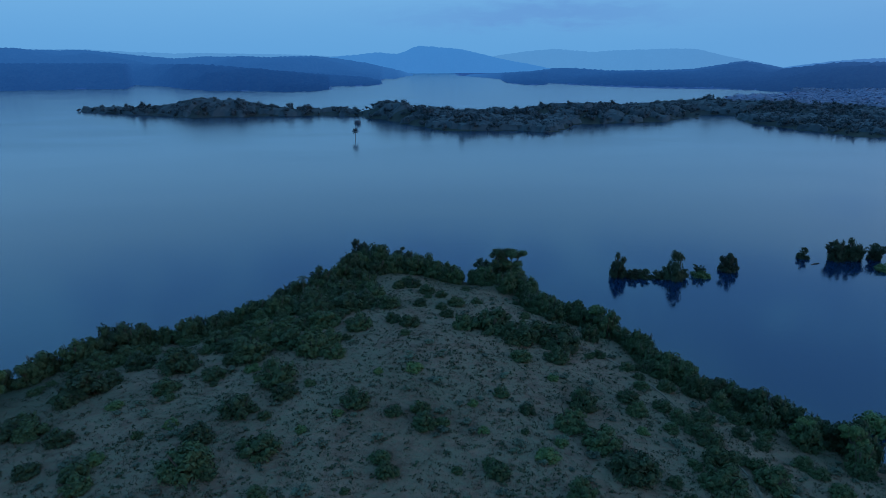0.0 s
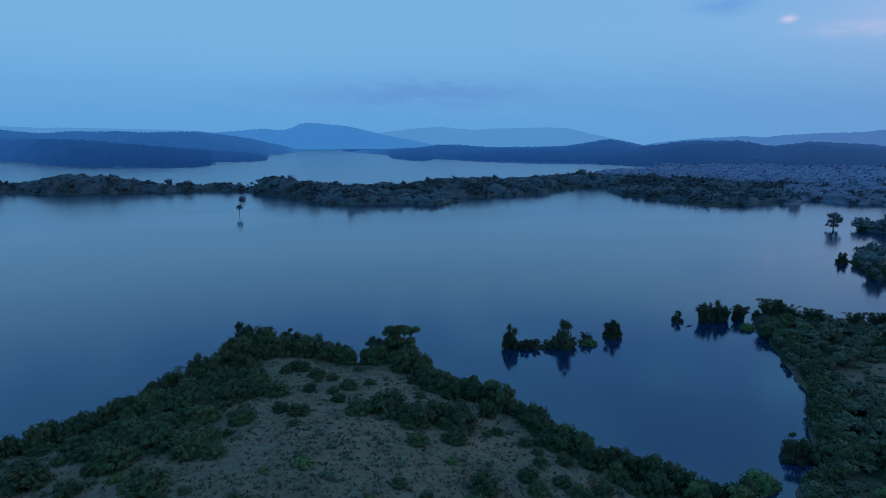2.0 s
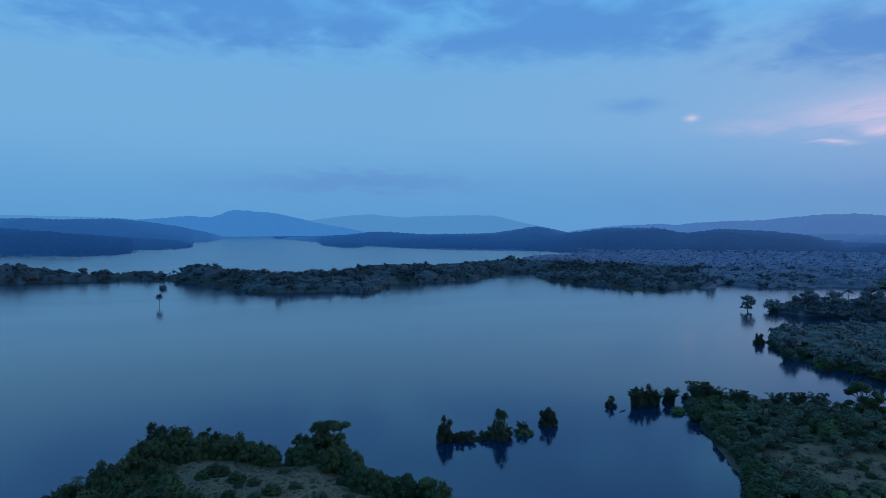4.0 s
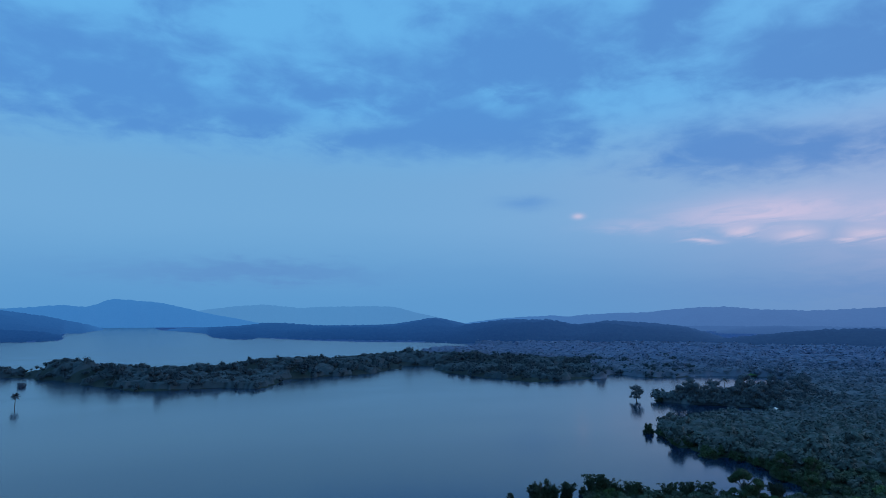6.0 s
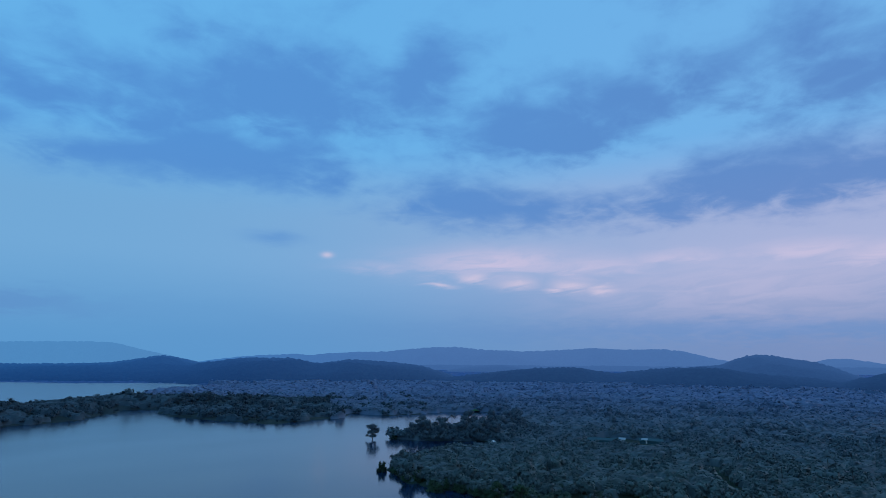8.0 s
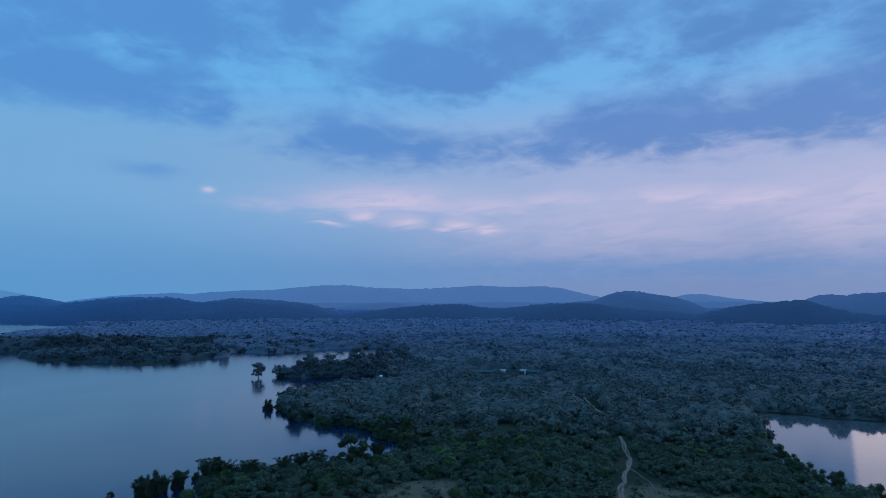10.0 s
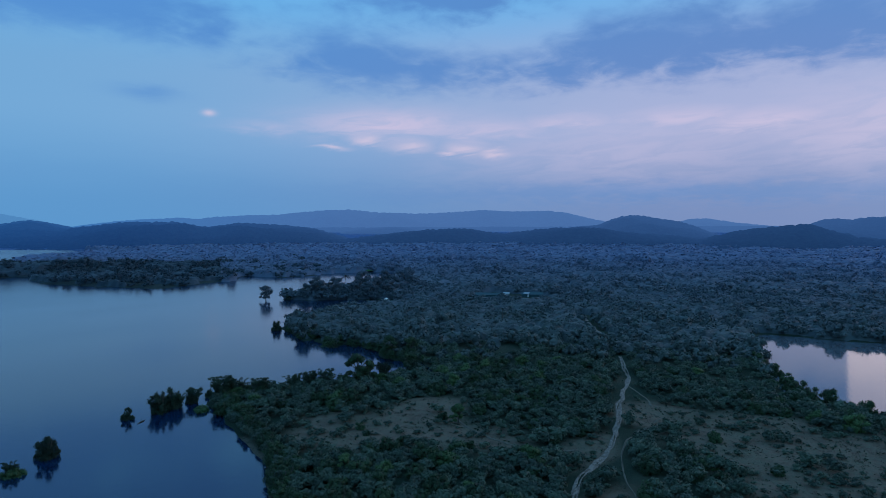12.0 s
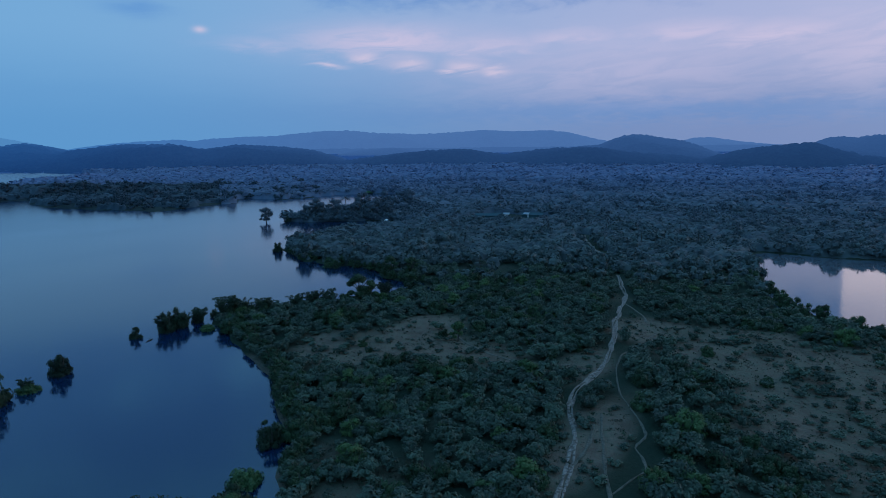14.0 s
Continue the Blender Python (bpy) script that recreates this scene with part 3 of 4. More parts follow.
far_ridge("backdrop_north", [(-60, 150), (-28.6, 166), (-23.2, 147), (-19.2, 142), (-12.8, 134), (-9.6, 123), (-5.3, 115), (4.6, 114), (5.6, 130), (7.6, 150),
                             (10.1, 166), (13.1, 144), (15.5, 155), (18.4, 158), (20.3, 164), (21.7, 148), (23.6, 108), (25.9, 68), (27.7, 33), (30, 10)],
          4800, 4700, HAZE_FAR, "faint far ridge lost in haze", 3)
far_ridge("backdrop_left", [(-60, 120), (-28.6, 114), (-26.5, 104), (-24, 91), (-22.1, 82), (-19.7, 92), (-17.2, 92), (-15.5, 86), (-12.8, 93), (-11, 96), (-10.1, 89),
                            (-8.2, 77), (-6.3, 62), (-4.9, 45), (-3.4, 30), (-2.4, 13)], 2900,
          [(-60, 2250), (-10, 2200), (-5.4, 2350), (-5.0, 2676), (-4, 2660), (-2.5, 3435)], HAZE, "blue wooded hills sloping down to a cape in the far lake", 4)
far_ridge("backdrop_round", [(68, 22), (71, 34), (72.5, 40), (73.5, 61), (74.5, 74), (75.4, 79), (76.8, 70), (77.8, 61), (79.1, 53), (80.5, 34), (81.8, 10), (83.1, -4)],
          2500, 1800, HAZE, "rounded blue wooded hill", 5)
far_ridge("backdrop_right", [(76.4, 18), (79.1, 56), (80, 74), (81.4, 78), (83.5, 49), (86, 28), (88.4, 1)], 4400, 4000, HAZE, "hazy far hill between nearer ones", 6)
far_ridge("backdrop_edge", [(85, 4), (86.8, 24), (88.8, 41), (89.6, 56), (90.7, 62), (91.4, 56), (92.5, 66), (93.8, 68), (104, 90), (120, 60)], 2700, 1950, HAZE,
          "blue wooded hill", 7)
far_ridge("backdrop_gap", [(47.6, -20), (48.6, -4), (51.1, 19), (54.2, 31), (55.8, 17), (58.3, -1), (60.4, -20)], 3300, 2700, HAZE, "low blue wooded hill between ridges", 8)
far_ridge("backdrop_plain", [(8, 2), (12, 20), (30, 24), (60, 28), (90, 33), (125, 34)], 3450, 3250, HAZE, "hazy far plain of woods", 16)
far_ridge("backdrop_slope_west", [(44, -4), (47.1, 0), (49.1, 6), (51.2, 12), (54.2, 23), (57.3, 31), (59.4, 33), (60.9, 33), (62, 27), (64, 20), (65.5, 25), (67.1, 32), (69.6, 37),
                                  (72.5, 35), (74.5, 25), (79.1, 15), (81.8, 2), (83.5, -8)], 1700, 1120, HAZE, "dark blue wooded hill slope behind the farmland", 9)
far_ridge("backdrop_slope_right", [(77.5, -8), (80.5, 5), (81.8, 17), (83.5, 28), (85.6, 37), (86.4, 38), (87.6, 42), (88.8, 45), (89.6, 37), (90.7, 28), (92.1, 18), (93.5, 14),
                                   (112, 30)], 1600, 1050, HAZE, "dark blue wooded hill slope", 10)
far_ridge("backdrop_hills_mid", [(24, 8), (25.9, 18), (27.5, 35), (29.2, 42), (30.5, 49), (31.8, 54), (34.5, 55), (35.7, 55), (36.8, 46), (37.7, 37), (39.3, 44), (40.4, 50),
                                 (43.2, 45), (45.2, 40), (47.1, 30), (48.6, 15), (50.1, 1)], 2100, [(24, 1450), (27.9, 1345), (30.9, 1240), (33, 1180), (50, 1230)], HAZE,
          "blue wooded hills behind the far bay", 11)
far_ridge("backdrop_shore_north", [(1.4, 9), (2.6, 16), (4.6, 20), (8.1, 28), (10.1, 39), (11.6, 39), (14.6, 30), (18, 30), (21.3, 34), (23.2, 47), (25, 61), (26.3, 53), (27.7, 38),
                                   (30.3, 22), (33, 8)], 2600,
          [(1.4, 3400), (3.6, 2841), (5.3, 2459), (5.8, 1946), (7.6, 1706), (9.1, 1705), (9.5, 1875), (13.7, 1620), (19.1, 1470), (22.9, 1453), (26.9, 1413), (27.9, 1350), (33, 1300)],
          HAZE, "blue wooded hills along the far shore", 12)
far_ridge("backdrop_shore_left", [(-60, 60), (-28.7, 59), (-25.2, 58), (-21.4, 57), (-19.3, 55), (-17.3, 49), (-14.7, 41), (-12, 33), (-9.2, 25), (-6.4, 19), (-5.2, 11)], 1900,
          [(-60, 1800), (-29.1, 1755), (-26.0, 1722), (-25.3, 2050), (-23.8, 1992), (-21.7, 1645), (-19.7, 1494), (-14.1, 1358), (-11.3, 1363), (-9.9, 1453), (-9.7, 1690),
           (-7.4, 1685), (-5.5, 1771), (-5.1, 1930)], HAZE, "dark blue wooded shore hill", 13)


# ---- tracks ----
TRODDEN = []


def off_path(x, y, gap):
    """True where no track passes within that gap."""
    ok = np.ones(np.shape(x), bool)
    for px, py in TRODDEN:
        ok &= (x - px) ** 2 + (y - py) ** 2 > gap * gap
    return ok


def track(name, spots, width, label, seed, mat=None, strands=1):
    """A worn strip of earth laid over the ground, uneven at its edges."""
    rng = np.random.default_rng(seed)
    pts = np.array(spots, float)
    s = np.concatenate([[0], np.cumsum(np.hypot(*np.diff(pts, axis=0).T))])
    fine = np.arange(0, s[-1], 0.8)
    x, y = np.interp(fine, s, pts[:, 0]), np.interp(fine, s, pts[:, 1])
    for _ in range(3):
        x[1:-1], y[1:-1] = (x[:-2] + x[1:-1] * 2 + x[2:]) / 4, (y[:-2] + y[1:-1] * 2 + y[2:]) / 4
    x += (grainy(fine, fine * 0 + seed, 5) - 0.5) * 0.9
    y += (grainy(fine, fine * 0 + seed + 40, 5) - 0.5) * 0.9
    TRODDEN.extend(zip(x[::2], y[::2]))
    dx, dy = np.gradient(x), np.gradient(y)
    n = np.hypot(dx, dy) + 1e-9
    verts, faces = [], []
    for k in range(strands):
        side = (grainy(fine, fine * 0 + seed + 60 * k, 7) - 0.5) * 0.9 * width * (k > 0) + (k - (strands - 1) / 2) * width * 0.28
        half = width / 2 * (0.25 + 1.1 * grainy(fine, fine * 0 + seed + 9 + 30 * k, 3)) * rng.uniform(0.7, 1.3, len(fine)) / (1 + 0.35 * (strands - 1))
        rows = []
        for u, lift in ((-1, 0.02), (-0.55, 0.15), (0, 0.10), (0.55, 0.15), (1, 0.02)):
            off = side + half * u
            ax, ay = x - dy / n * off, y + dx / n * off
            rows.append(np.stack([ax, ay, height(ax, ay) + lift + 0.012 * k], -1))
        i = np.arange(len(fine) * 5).reshape(-1, 5) + len(fine) * 5 * k
        verts.append(np.stack(rows, 1).reshape(-1, 3))
        faces.append(np.stack([i[:-1, :-1], i[:-1, 1:], i[1:, 1:], i[1:, :-1]], -1).reshape(-1, 4))
    me = raw_mesh(name, np.concatenate(verts), np.concatenate(faces), mat or PATH, True)
    return tagged(new(name, me), label, "footpath", kind="structure")


track("path_main", [(66, 24.5), (74, 27.3), (80, 28.7), (86, 30), (92, 31.6), (98, 34), (104, 37), (111, 38.3), (118, 37.6), (130, 38), (142, 40.5), (154, 43), (166, 46), (173, 47.7), (182, 49), (195, 52), (222, 62)],
      1.15, "pale eroded dirt track through the scrub", 3, None, 3)
track("path_top", [(250, 73), (258, 77), (273, 88), (290, 97), (308, 105)], 2.4, "pale dirt track climbing through the woods", 5)
track("path_side", [(74, 20), (78, 21.5), (82, 23), (89, 26), (96, 28.5), (101, 30), (104, 31)], 0.6, "narrow trodden path in dry grass", 7, FAINT, 2)
track("path_fork", [(80, 21.8), (85, 20), (88, 19), (92, 21), (94, 23), (99, 22), (107, 26), (112, 30), (117, 32), (126, 35), (135, 36), (144, 36), (153, 34.5), (159, 34)], 0.5,
      "thin trodden path winding between the bushes", 13, FAINT)
track("path_loop", [(84, 29.3), (89, 28.5), (94, 29.5), (99, 31)], 0.6, "thin pale path splitting off the dirt track", 15, FAINT, 2)
track("path_upper", [(184, 50), (178, 45), (171, 40), (166, 38)], 0.6, "thin pale path beside the dirt track", 17, FAINT)
track("path_cross", [(138, 82), (133, 78.7), (124, 66), (120, 53), (123, 46.7), (126, 43)], 0.6, "narrow trodden path across the clearing", 9, FAINT)
track("path_cape", [(6, 99), (11, 98), (16, 96), (20, 92), (24, 88), (27, 82), (29, 74), (30, 69), (31, 64), (32, 59), (33, 55), (32, 50), (32, 46)], 0.5, "thin pale footpath along the cape", 11, FAINT)


# ---- woods: masses of small trees that nobody could count ----
def template(rng, leaf_n, leaf_size, most=6, fine=1, low=0.26, jag=0.28):
    """One small tree or shrub of unit height as triangles: leafy masses down to the ground, with loose sprays."""
    lumps = [(0, 0, 0.44, 0.34)]
    for k in range(rng.integers(max(most - 2, 1), most + 2)):
        t, up = rng.uniform(0, 6.28), rng.uniform(low - 0.1, 1.0)
        out = 0.33 * math.sqrt(1 - 0.8 * up * up) * rng.uniform(0.8, 1.25)
        lumps.append((math.cos(t) * out, math.sin(t) * out, 0.30 + 0.42 * up * rng.uniform(0.8, 1.15), rng.uniform(0.13, 0.24)))
    v, q = leaves(rng, lumps, leaf_n, leaf_size, 0.95)
    cv, cf = cores(rng, lumps, 0.66, 0.95, fine, jag)
    return np.concatenate([v, cv]), np.concatenate([q, cf + len(v)])


def scatter(name, xy, size, templates, mat, rng, label, category, squash=1.0, soft=False):
    """Many small trees as one mesh, each turned, sized and toned at random."""
    x, y = xy[:, 0], xy[:, 1]
    z = height(x, y)
    which = rng.integers(0, len(templates), len(x))
    verts, faces, tones, base = [], [], [], 0
    for k, (tv, tf) in enumerate(templates):
        pick = np.nonzero(which == k)[0]
        if not len(pick):
            continue
        t = rng.uniform(0, 2 * math.pi, len(pick))
        s = size[pick]
        c, sn = np.cos(t)[:, None], np.sin(t)[:, None]
        wide = rng.uniform(0.85, 1.25, len(pick))[:, None] * s[:, None]
        vx = (tv[None, :, 0] * c - tv[None, :, 1] * sn) * wide + x[pick][:, None]
        vy = (tv[None, :, 0] * sn + tv[None, :, 1] * c) * wide + y[pick][:, None]
        vz = tv[None, :, 2] * s[:, None] * squash + z[pick][:, None] - 0.08 * s[:, None] - 0.1
        verts.append(np.stack([vx, vy, vz], -1).reshape(-1, 3))
        faces.append((tf[None] + (np.arange(len(pick)) * len(tv))[:, None, None] + base).reshape(-1, 3))
        tones.append(np.repeat(rng.uniform(0, 1, len(pick)) ** 1.5, len(tv)))
        base += len(pick) * len(tv)
    me = raw_mesh(name, np.concatenate(verts), np.concatenate(faces), mat, soft, tone=np.concatenate(tones))
    return tagged(new(name, me), label, category, kind="stuff")


def sown(rng, n, a0, a1, r0, r1, power=1.0):
    """Random spots in a fan of the plan."""
    a = np.radians(rng.uniform(a0, a1, n))
    r = (rng.uniform(r0 ** power, r1 ** power, n)) ** (1 / power)
    return np.stack([np.sin(a) * r, np.cos(a) * r], -1)


rng = np.random.default_rng(11)
middling = [template(rng, 230, 0.075, 7) for _ in range(9)]
lush = [template(rng, 70, 0.105, 4) for _ in range(10)]
coarse = [template(rng, 80, 0.085, 4, jag=0.24) for _ in range(9)]
tiny = [template(rng, 36, 0.12, 3, jag=0.24) for _ in range(7)]


def canopy(name, a0, a1, r0, r1, size, tall, count, spray, mat, label, bare=-1.0):
    """A closed roof of tree crowns over the woods, uneven from crown to crown, under a coat of leaf sprays."""
    local = np.random.default_rng(int(r0 + a1))

    def roof(x, y):
        away = np.hypot(x, y)
        wood = (shore(x, y) > 2.5) & (clearing(x, y) < 0.5) & ~((np.abs(x - 358) < 22) & (np.abs(y - 170) < 24))
        wood &= (away > r0 + 30 * grainy(x, y, 12)) & (grainy(x + 21, y, 19) > bare)
        wood &= off_path(x.ravel(), y.ravel(), 4.5).reshape(x.shape)
        top, own = domes(x, y, size)
        rise = tall * (0.55 + 0.6 * grainy(x + 60, y, 34)) * (0.34 + 0.6 * top) + 0.16 * tall * domes(x + 300, y, size * 0.42)[0]
        return wood, rise, own

    mid = math.sqrt(r0 * r1)
    aa, rr = np.meshgrid(np.radians(np.arange(a0, a1, math.degrees(size / 3 / mid))), np.arange(r0, r1, size / 3))
    x, y = np.sin(aa) * rr, np.cos(aa) * rr
    wood, rise, own = roof(x, y)
    wood[0], wood[-1], wood[:, 0], wood[:, -1] = False, False, False, False
    z = height(x, y) + np.where(wood, rise - 0.04 * tall, -0.6)
    i = np.arange(x.size).reshape(x.shape)
    f = np.stack([i[:-1, :-1], i[1:, :-1], i[1:, 1:], i[:-1, 1:]], -1)
    f = f[wood[:-1, :-1] | wood[1:, 1:] | wood[1:, :-1] | wood[:-1, 1:]].reshape(-1, 4)
    f = np.concatenate([f[:, :3], f[:, [0, 2, 3]]])
    v = np.stack([x, y, z], -1).reshape(-1, 3)
    # the leaf sprays
    xy = sown(local, count, a0, a1, r0, r1, 2.0)
    wood, rise, tint = roof(xy[:, 0], xy[:, 1])
    xy, rise, tint = xy[wood], rise[wood], tint[wood]
    at = np.column_stack([xy, height(xy[:, 0], xy[:, 1]) + rise * local.uniform(0.82, 1.06, len(xy))])
    a = local.normal(size=(len(at), 3)) * [1, 1, 0.12]
    b = local.normal(size=(len(at), 3)) * [1, 1, 0.12]
    s = (spray * local.uniform(0.6, 1.4, len(at)))[:, None]
    a, b = a / np.linalg.norm(a, axis=1)[:, None] * s, b / np.linalg.norm(b, axis=1)[:, None] * s
    tri = np.stack([at - a, at + a * 0.8 - b * 0.4, at + b], 1).reshape(-1, 3)
    f = np.concatenate([f, np.arange(len(tri)).reshape(-1, 3) + len(v)])
    me = raw_mesh(name, np.concatenate([v, tri]), f, mat, False, tone=np.concatenate([own.ravel() ** 1.5, np.repeat(tint ** 1.5, 3)]))
    return tagged(new(name, me), label, "woods", kind="stuff")


def woodland(name, n, a0, a1, r0, r1, small, tall, kinds, mat, label, thin=0.62):
    xy = sown(rng, n, a0, a1, r0, r1, 1.8)
    away, d = np.hypot(xy[:, 0], xy[:, 1]), shore(xy[:, 0], xy[:, 1])
    inside = (d > (0.6 if r0 < 300 else -1.0)) & (clearing(xy[:, 0], xy[:, 1]) < 0.5) & (rng.uniform(0, 1, n) < thin + 0.6 * grainy(xy[:, 0], xy[:, 1], 26))
    inside &= ~((np.abs(xy[:, 0] - 358) < 22) & (np.abs(xy[:, 1] - 170) < 24)) & off_path(xy[:, 0], xy[:, 1], 3.8)
    inside &= rng.uniform(r0, r0 * 1.15, n) < away
    inside &= np.degrees(np.arctan2(xy[:, 0], xy[:, 1])) + np.abs(rng.normal(size=n)) * (3.0 if a1 < 60 else 0.0) < a1
    inside &= np.degrees(np.arctan2(xy[:, 0], xy[:, 1])) - np.abs(rng.normal(size=n)) * (3.0 if a0 > 40 else 0.0) > a0
    xy, d, away = xy[inside], d[inside], away[inside]
    size = rng.uniform(small, tall, len(xy)) * (0.75 + 0.5 * grainy(xy[:, 0] + 60, xy[:, 1], 30)) * np.where(rng.uniform(0, 1, len(xy)) > 0.965, 1.5, 1.0)
    scatter(name, xy, size, kinds, mat, rng, label, "woods", 1.0, r0 > 390)


woodland("woods", 4000, 34, 99, 215, 450, 3.6, 7.0, lush, LEAF_HAZED, "dense dark green scrub woods behind the bay")
woodland("farther_woods", 2200, 43, 99, 400, 760, 4.8, 9.0, coarse, LEAF_HAZED, "dark hazy blue-green woods on the farther land")
woodland("distant_woods", 900, 41, 99, 720, 1250, 7.0, 12.0, tiny, LEAF_HAZED, "hazy blue-green woods on the far land")
canopy("canopy_woods", 36, 99, 235, 450, 5.0, 4.6, 150000, 0.75, LEAF_HAZED, "closed dark green treetops behind the bay")
canopy("farther_canopy_woods", 39, 99, 430, 780, 7.0, 6.2, 190000, 1.15, LEAF_HAZED, "closed hazy blue-green treetops on the farther land")
canopy("distant_canopy_woods", 24, 99, 750, 1300, 10.0, 9.0, 180000, 1.9, LEAF_HAZED, "closed hazy treetops below the hills")
canopy("island_canopy_woods", -37, 41, 440, 860, 6.0, 5.0, 240000, 1.0, LEAF_ISLE_HAZED, "dark scrub closing over the long island", 0.42)
woodland("point_woods", 900, 41, 55, 355, 430, 4.0, 7.5, lush, LEAF_HAZED, "dark trees crowding a flooded point")
woodland("island_woods", 6500, -37, 48, 440, 860, 3.4, 8.4, coarse, LEAF_ISLE_HAZED, "dark trees and scrub covering the long island", 0.85)
# near woods on the land across the bay
xy = sown(rng, 8500, 28, 99, 62, 270, 1.5)
d, open_land = shore(xy[:, 0], xy[:, 1]), clearing(xy[:, 0], xy[:, 1])
west_side = xy[:, 0] > 56
keep = (d > 1.0) & west_side & (rng.uniform(210, 260, len(xy)) > np.hypot(xy[:, 0], xy[:, 1])) & off_path(xy[:, 0], xy[:, 1], 2.6) & (rng.uniform(0, 1, len(xy)) < (1 - open_land) * (0.5 + 0.6 * grainy(xy[:, 0], xy[:, 1], 26)) + np.clip(1 - d / 7, 0, 1) * 0.7)
xy = xy[keep]
d = shore(xy[:, 0], xy[:, 1])
near_size = rng.uniform(1.7, 4.0, len(xy)) * (0.7 + 0.6 * grainy(xy[:, 0] + 31, xy[:, 1], 22))
scatter("scrub", xy, near_size, middling, LEAF_MID, rng, "dense dark green scrub behind the bay", "scrub")
# shrubs on the pastures
shrubs = [template(rng, 120, 0.09, 5, 1, 0.3) for _ in range(6)]
xy = np.concatenate([sown(rng, 1100, -44, 45, 40, 140, 1.3), sown(rng, 4600, 42, 99, 55, 230, 1.5)])
d, open_land = shore(xy[:, 0], xy[:, 1]), clearing(xy[:, 0], xy[:, 1])
keep = (d > 1.5) & (open_land > 0.2) & off_path(xy[:, 0], xy[:, 1], 1.1) & (rng.uniform(0, 1, len(xy)) < 0.1 + 0.75 * grainy(xy[:, 0] + 15, xy[:, 1], 12))
xy = xy[keep]
scatter("pasture_shrubs", xy, (0.8 + 1.3 * rng.uniform(0, 1, len(xy)) ** 2) * np.where(xy[:, 0] > 58, 1.45, 0.9), shrubs, LEAF_MID, rng,
        "knee-high dark shrubs dotted over the dry pasture", "shrubs", 0.72)
# tufts on the pastures
tufts = []
for k in range(6):
    lumps = [(rng.normal() * 0.15, rng.normal() * 0.15, 0.3, 0.42) for _ in range(2)]
    v, q = leaves(rng, lumps, 9, 0.23, 0.8)
    tufts.append((v, q))
xy = np.concatenate([sown(rng, 34000, -44, 45, 36, 150, 1.3), sown(rng, 12000, 42, 99, 50, 220, 1.5)])
d, open_land = shore(xy[:, 0], xy[:, 1]), clearing(xy[:, 0], xy[:, 1])
keep = (d > 1.5) & (open_land > 0.25) & off_path(xy[:, 0], xy[:, 1], 0.8) & (rng.uniform(0, 1, len(xy)) < 0.25 + 0.8 * grainy(xy[:, 0], xy[:, 1], 8))
xy = xy[keep]
scatter("low_shrubs", xy, (0.34 + 0.5 * rng.uniform(0, 1, len(xy)) ** 2) * np.where(xy[:, 0] > 58, 1.35, 1.0), tufts, LEAF_SHRUB, rng,
        "low green shrubs and tufts dotted over the dry pasture", "shrubs", 0.8)


# dry grass over the pastures
xy = np.concatenate([sown(rng, 24000, -44, 60, 34, 140, 1.2), sown(rng, 9000, 60, 99, 50, 200, 1.4)])
keep = (shore(xy[:, 0], xy[:, 1]) > 1) & (clearing(xy[:, 0], xy[:, 1]) > 0.2) & off_path(xy[:, 0], xy[:, 1], 0.5)
xy = xy[keep & (rng.uniform(0, 1, len(xy)) < 0.3 + 0.9 * grainy(xy[:, 0] + 9, xy[:, 1], 4))]
blades = []
for k in range(4):
    turn = rng.uniform(0, 6.28, 7)
    lean = rng.uniform(0.2, 0.9, 7)
    foot = rng.normal(size=(7, 2)) * 0.25
    tri = np.stack([np.stack([foot[:, 0] - 0.09 * np.sin(turn), foot[:, 1] + 0.09 * np.cos(turn), 0 * turn], -1),
                    np.stack([foot[:, 0] + 0.09 * np.sin(turn), foot[:, 1] - 0.09 * np.cos(turn), 0 * turn], -1),
                    np.stack([foot[:, 0] + lean * np.cos(turn), foot[:, 1] + lean * np.sin(turn), 0.75 + 0 * turn], -1)], 1)
    blades.append((tri.reshape(-1, 3), np.arange(21).reshape(-1, 3)))
scatter("dry_grass", xy, rng.uniform(0.25, 0.6, len(xy)), blades, DRY_GRASS, rng, "dry brown grass tufts over the pasture", "grass")


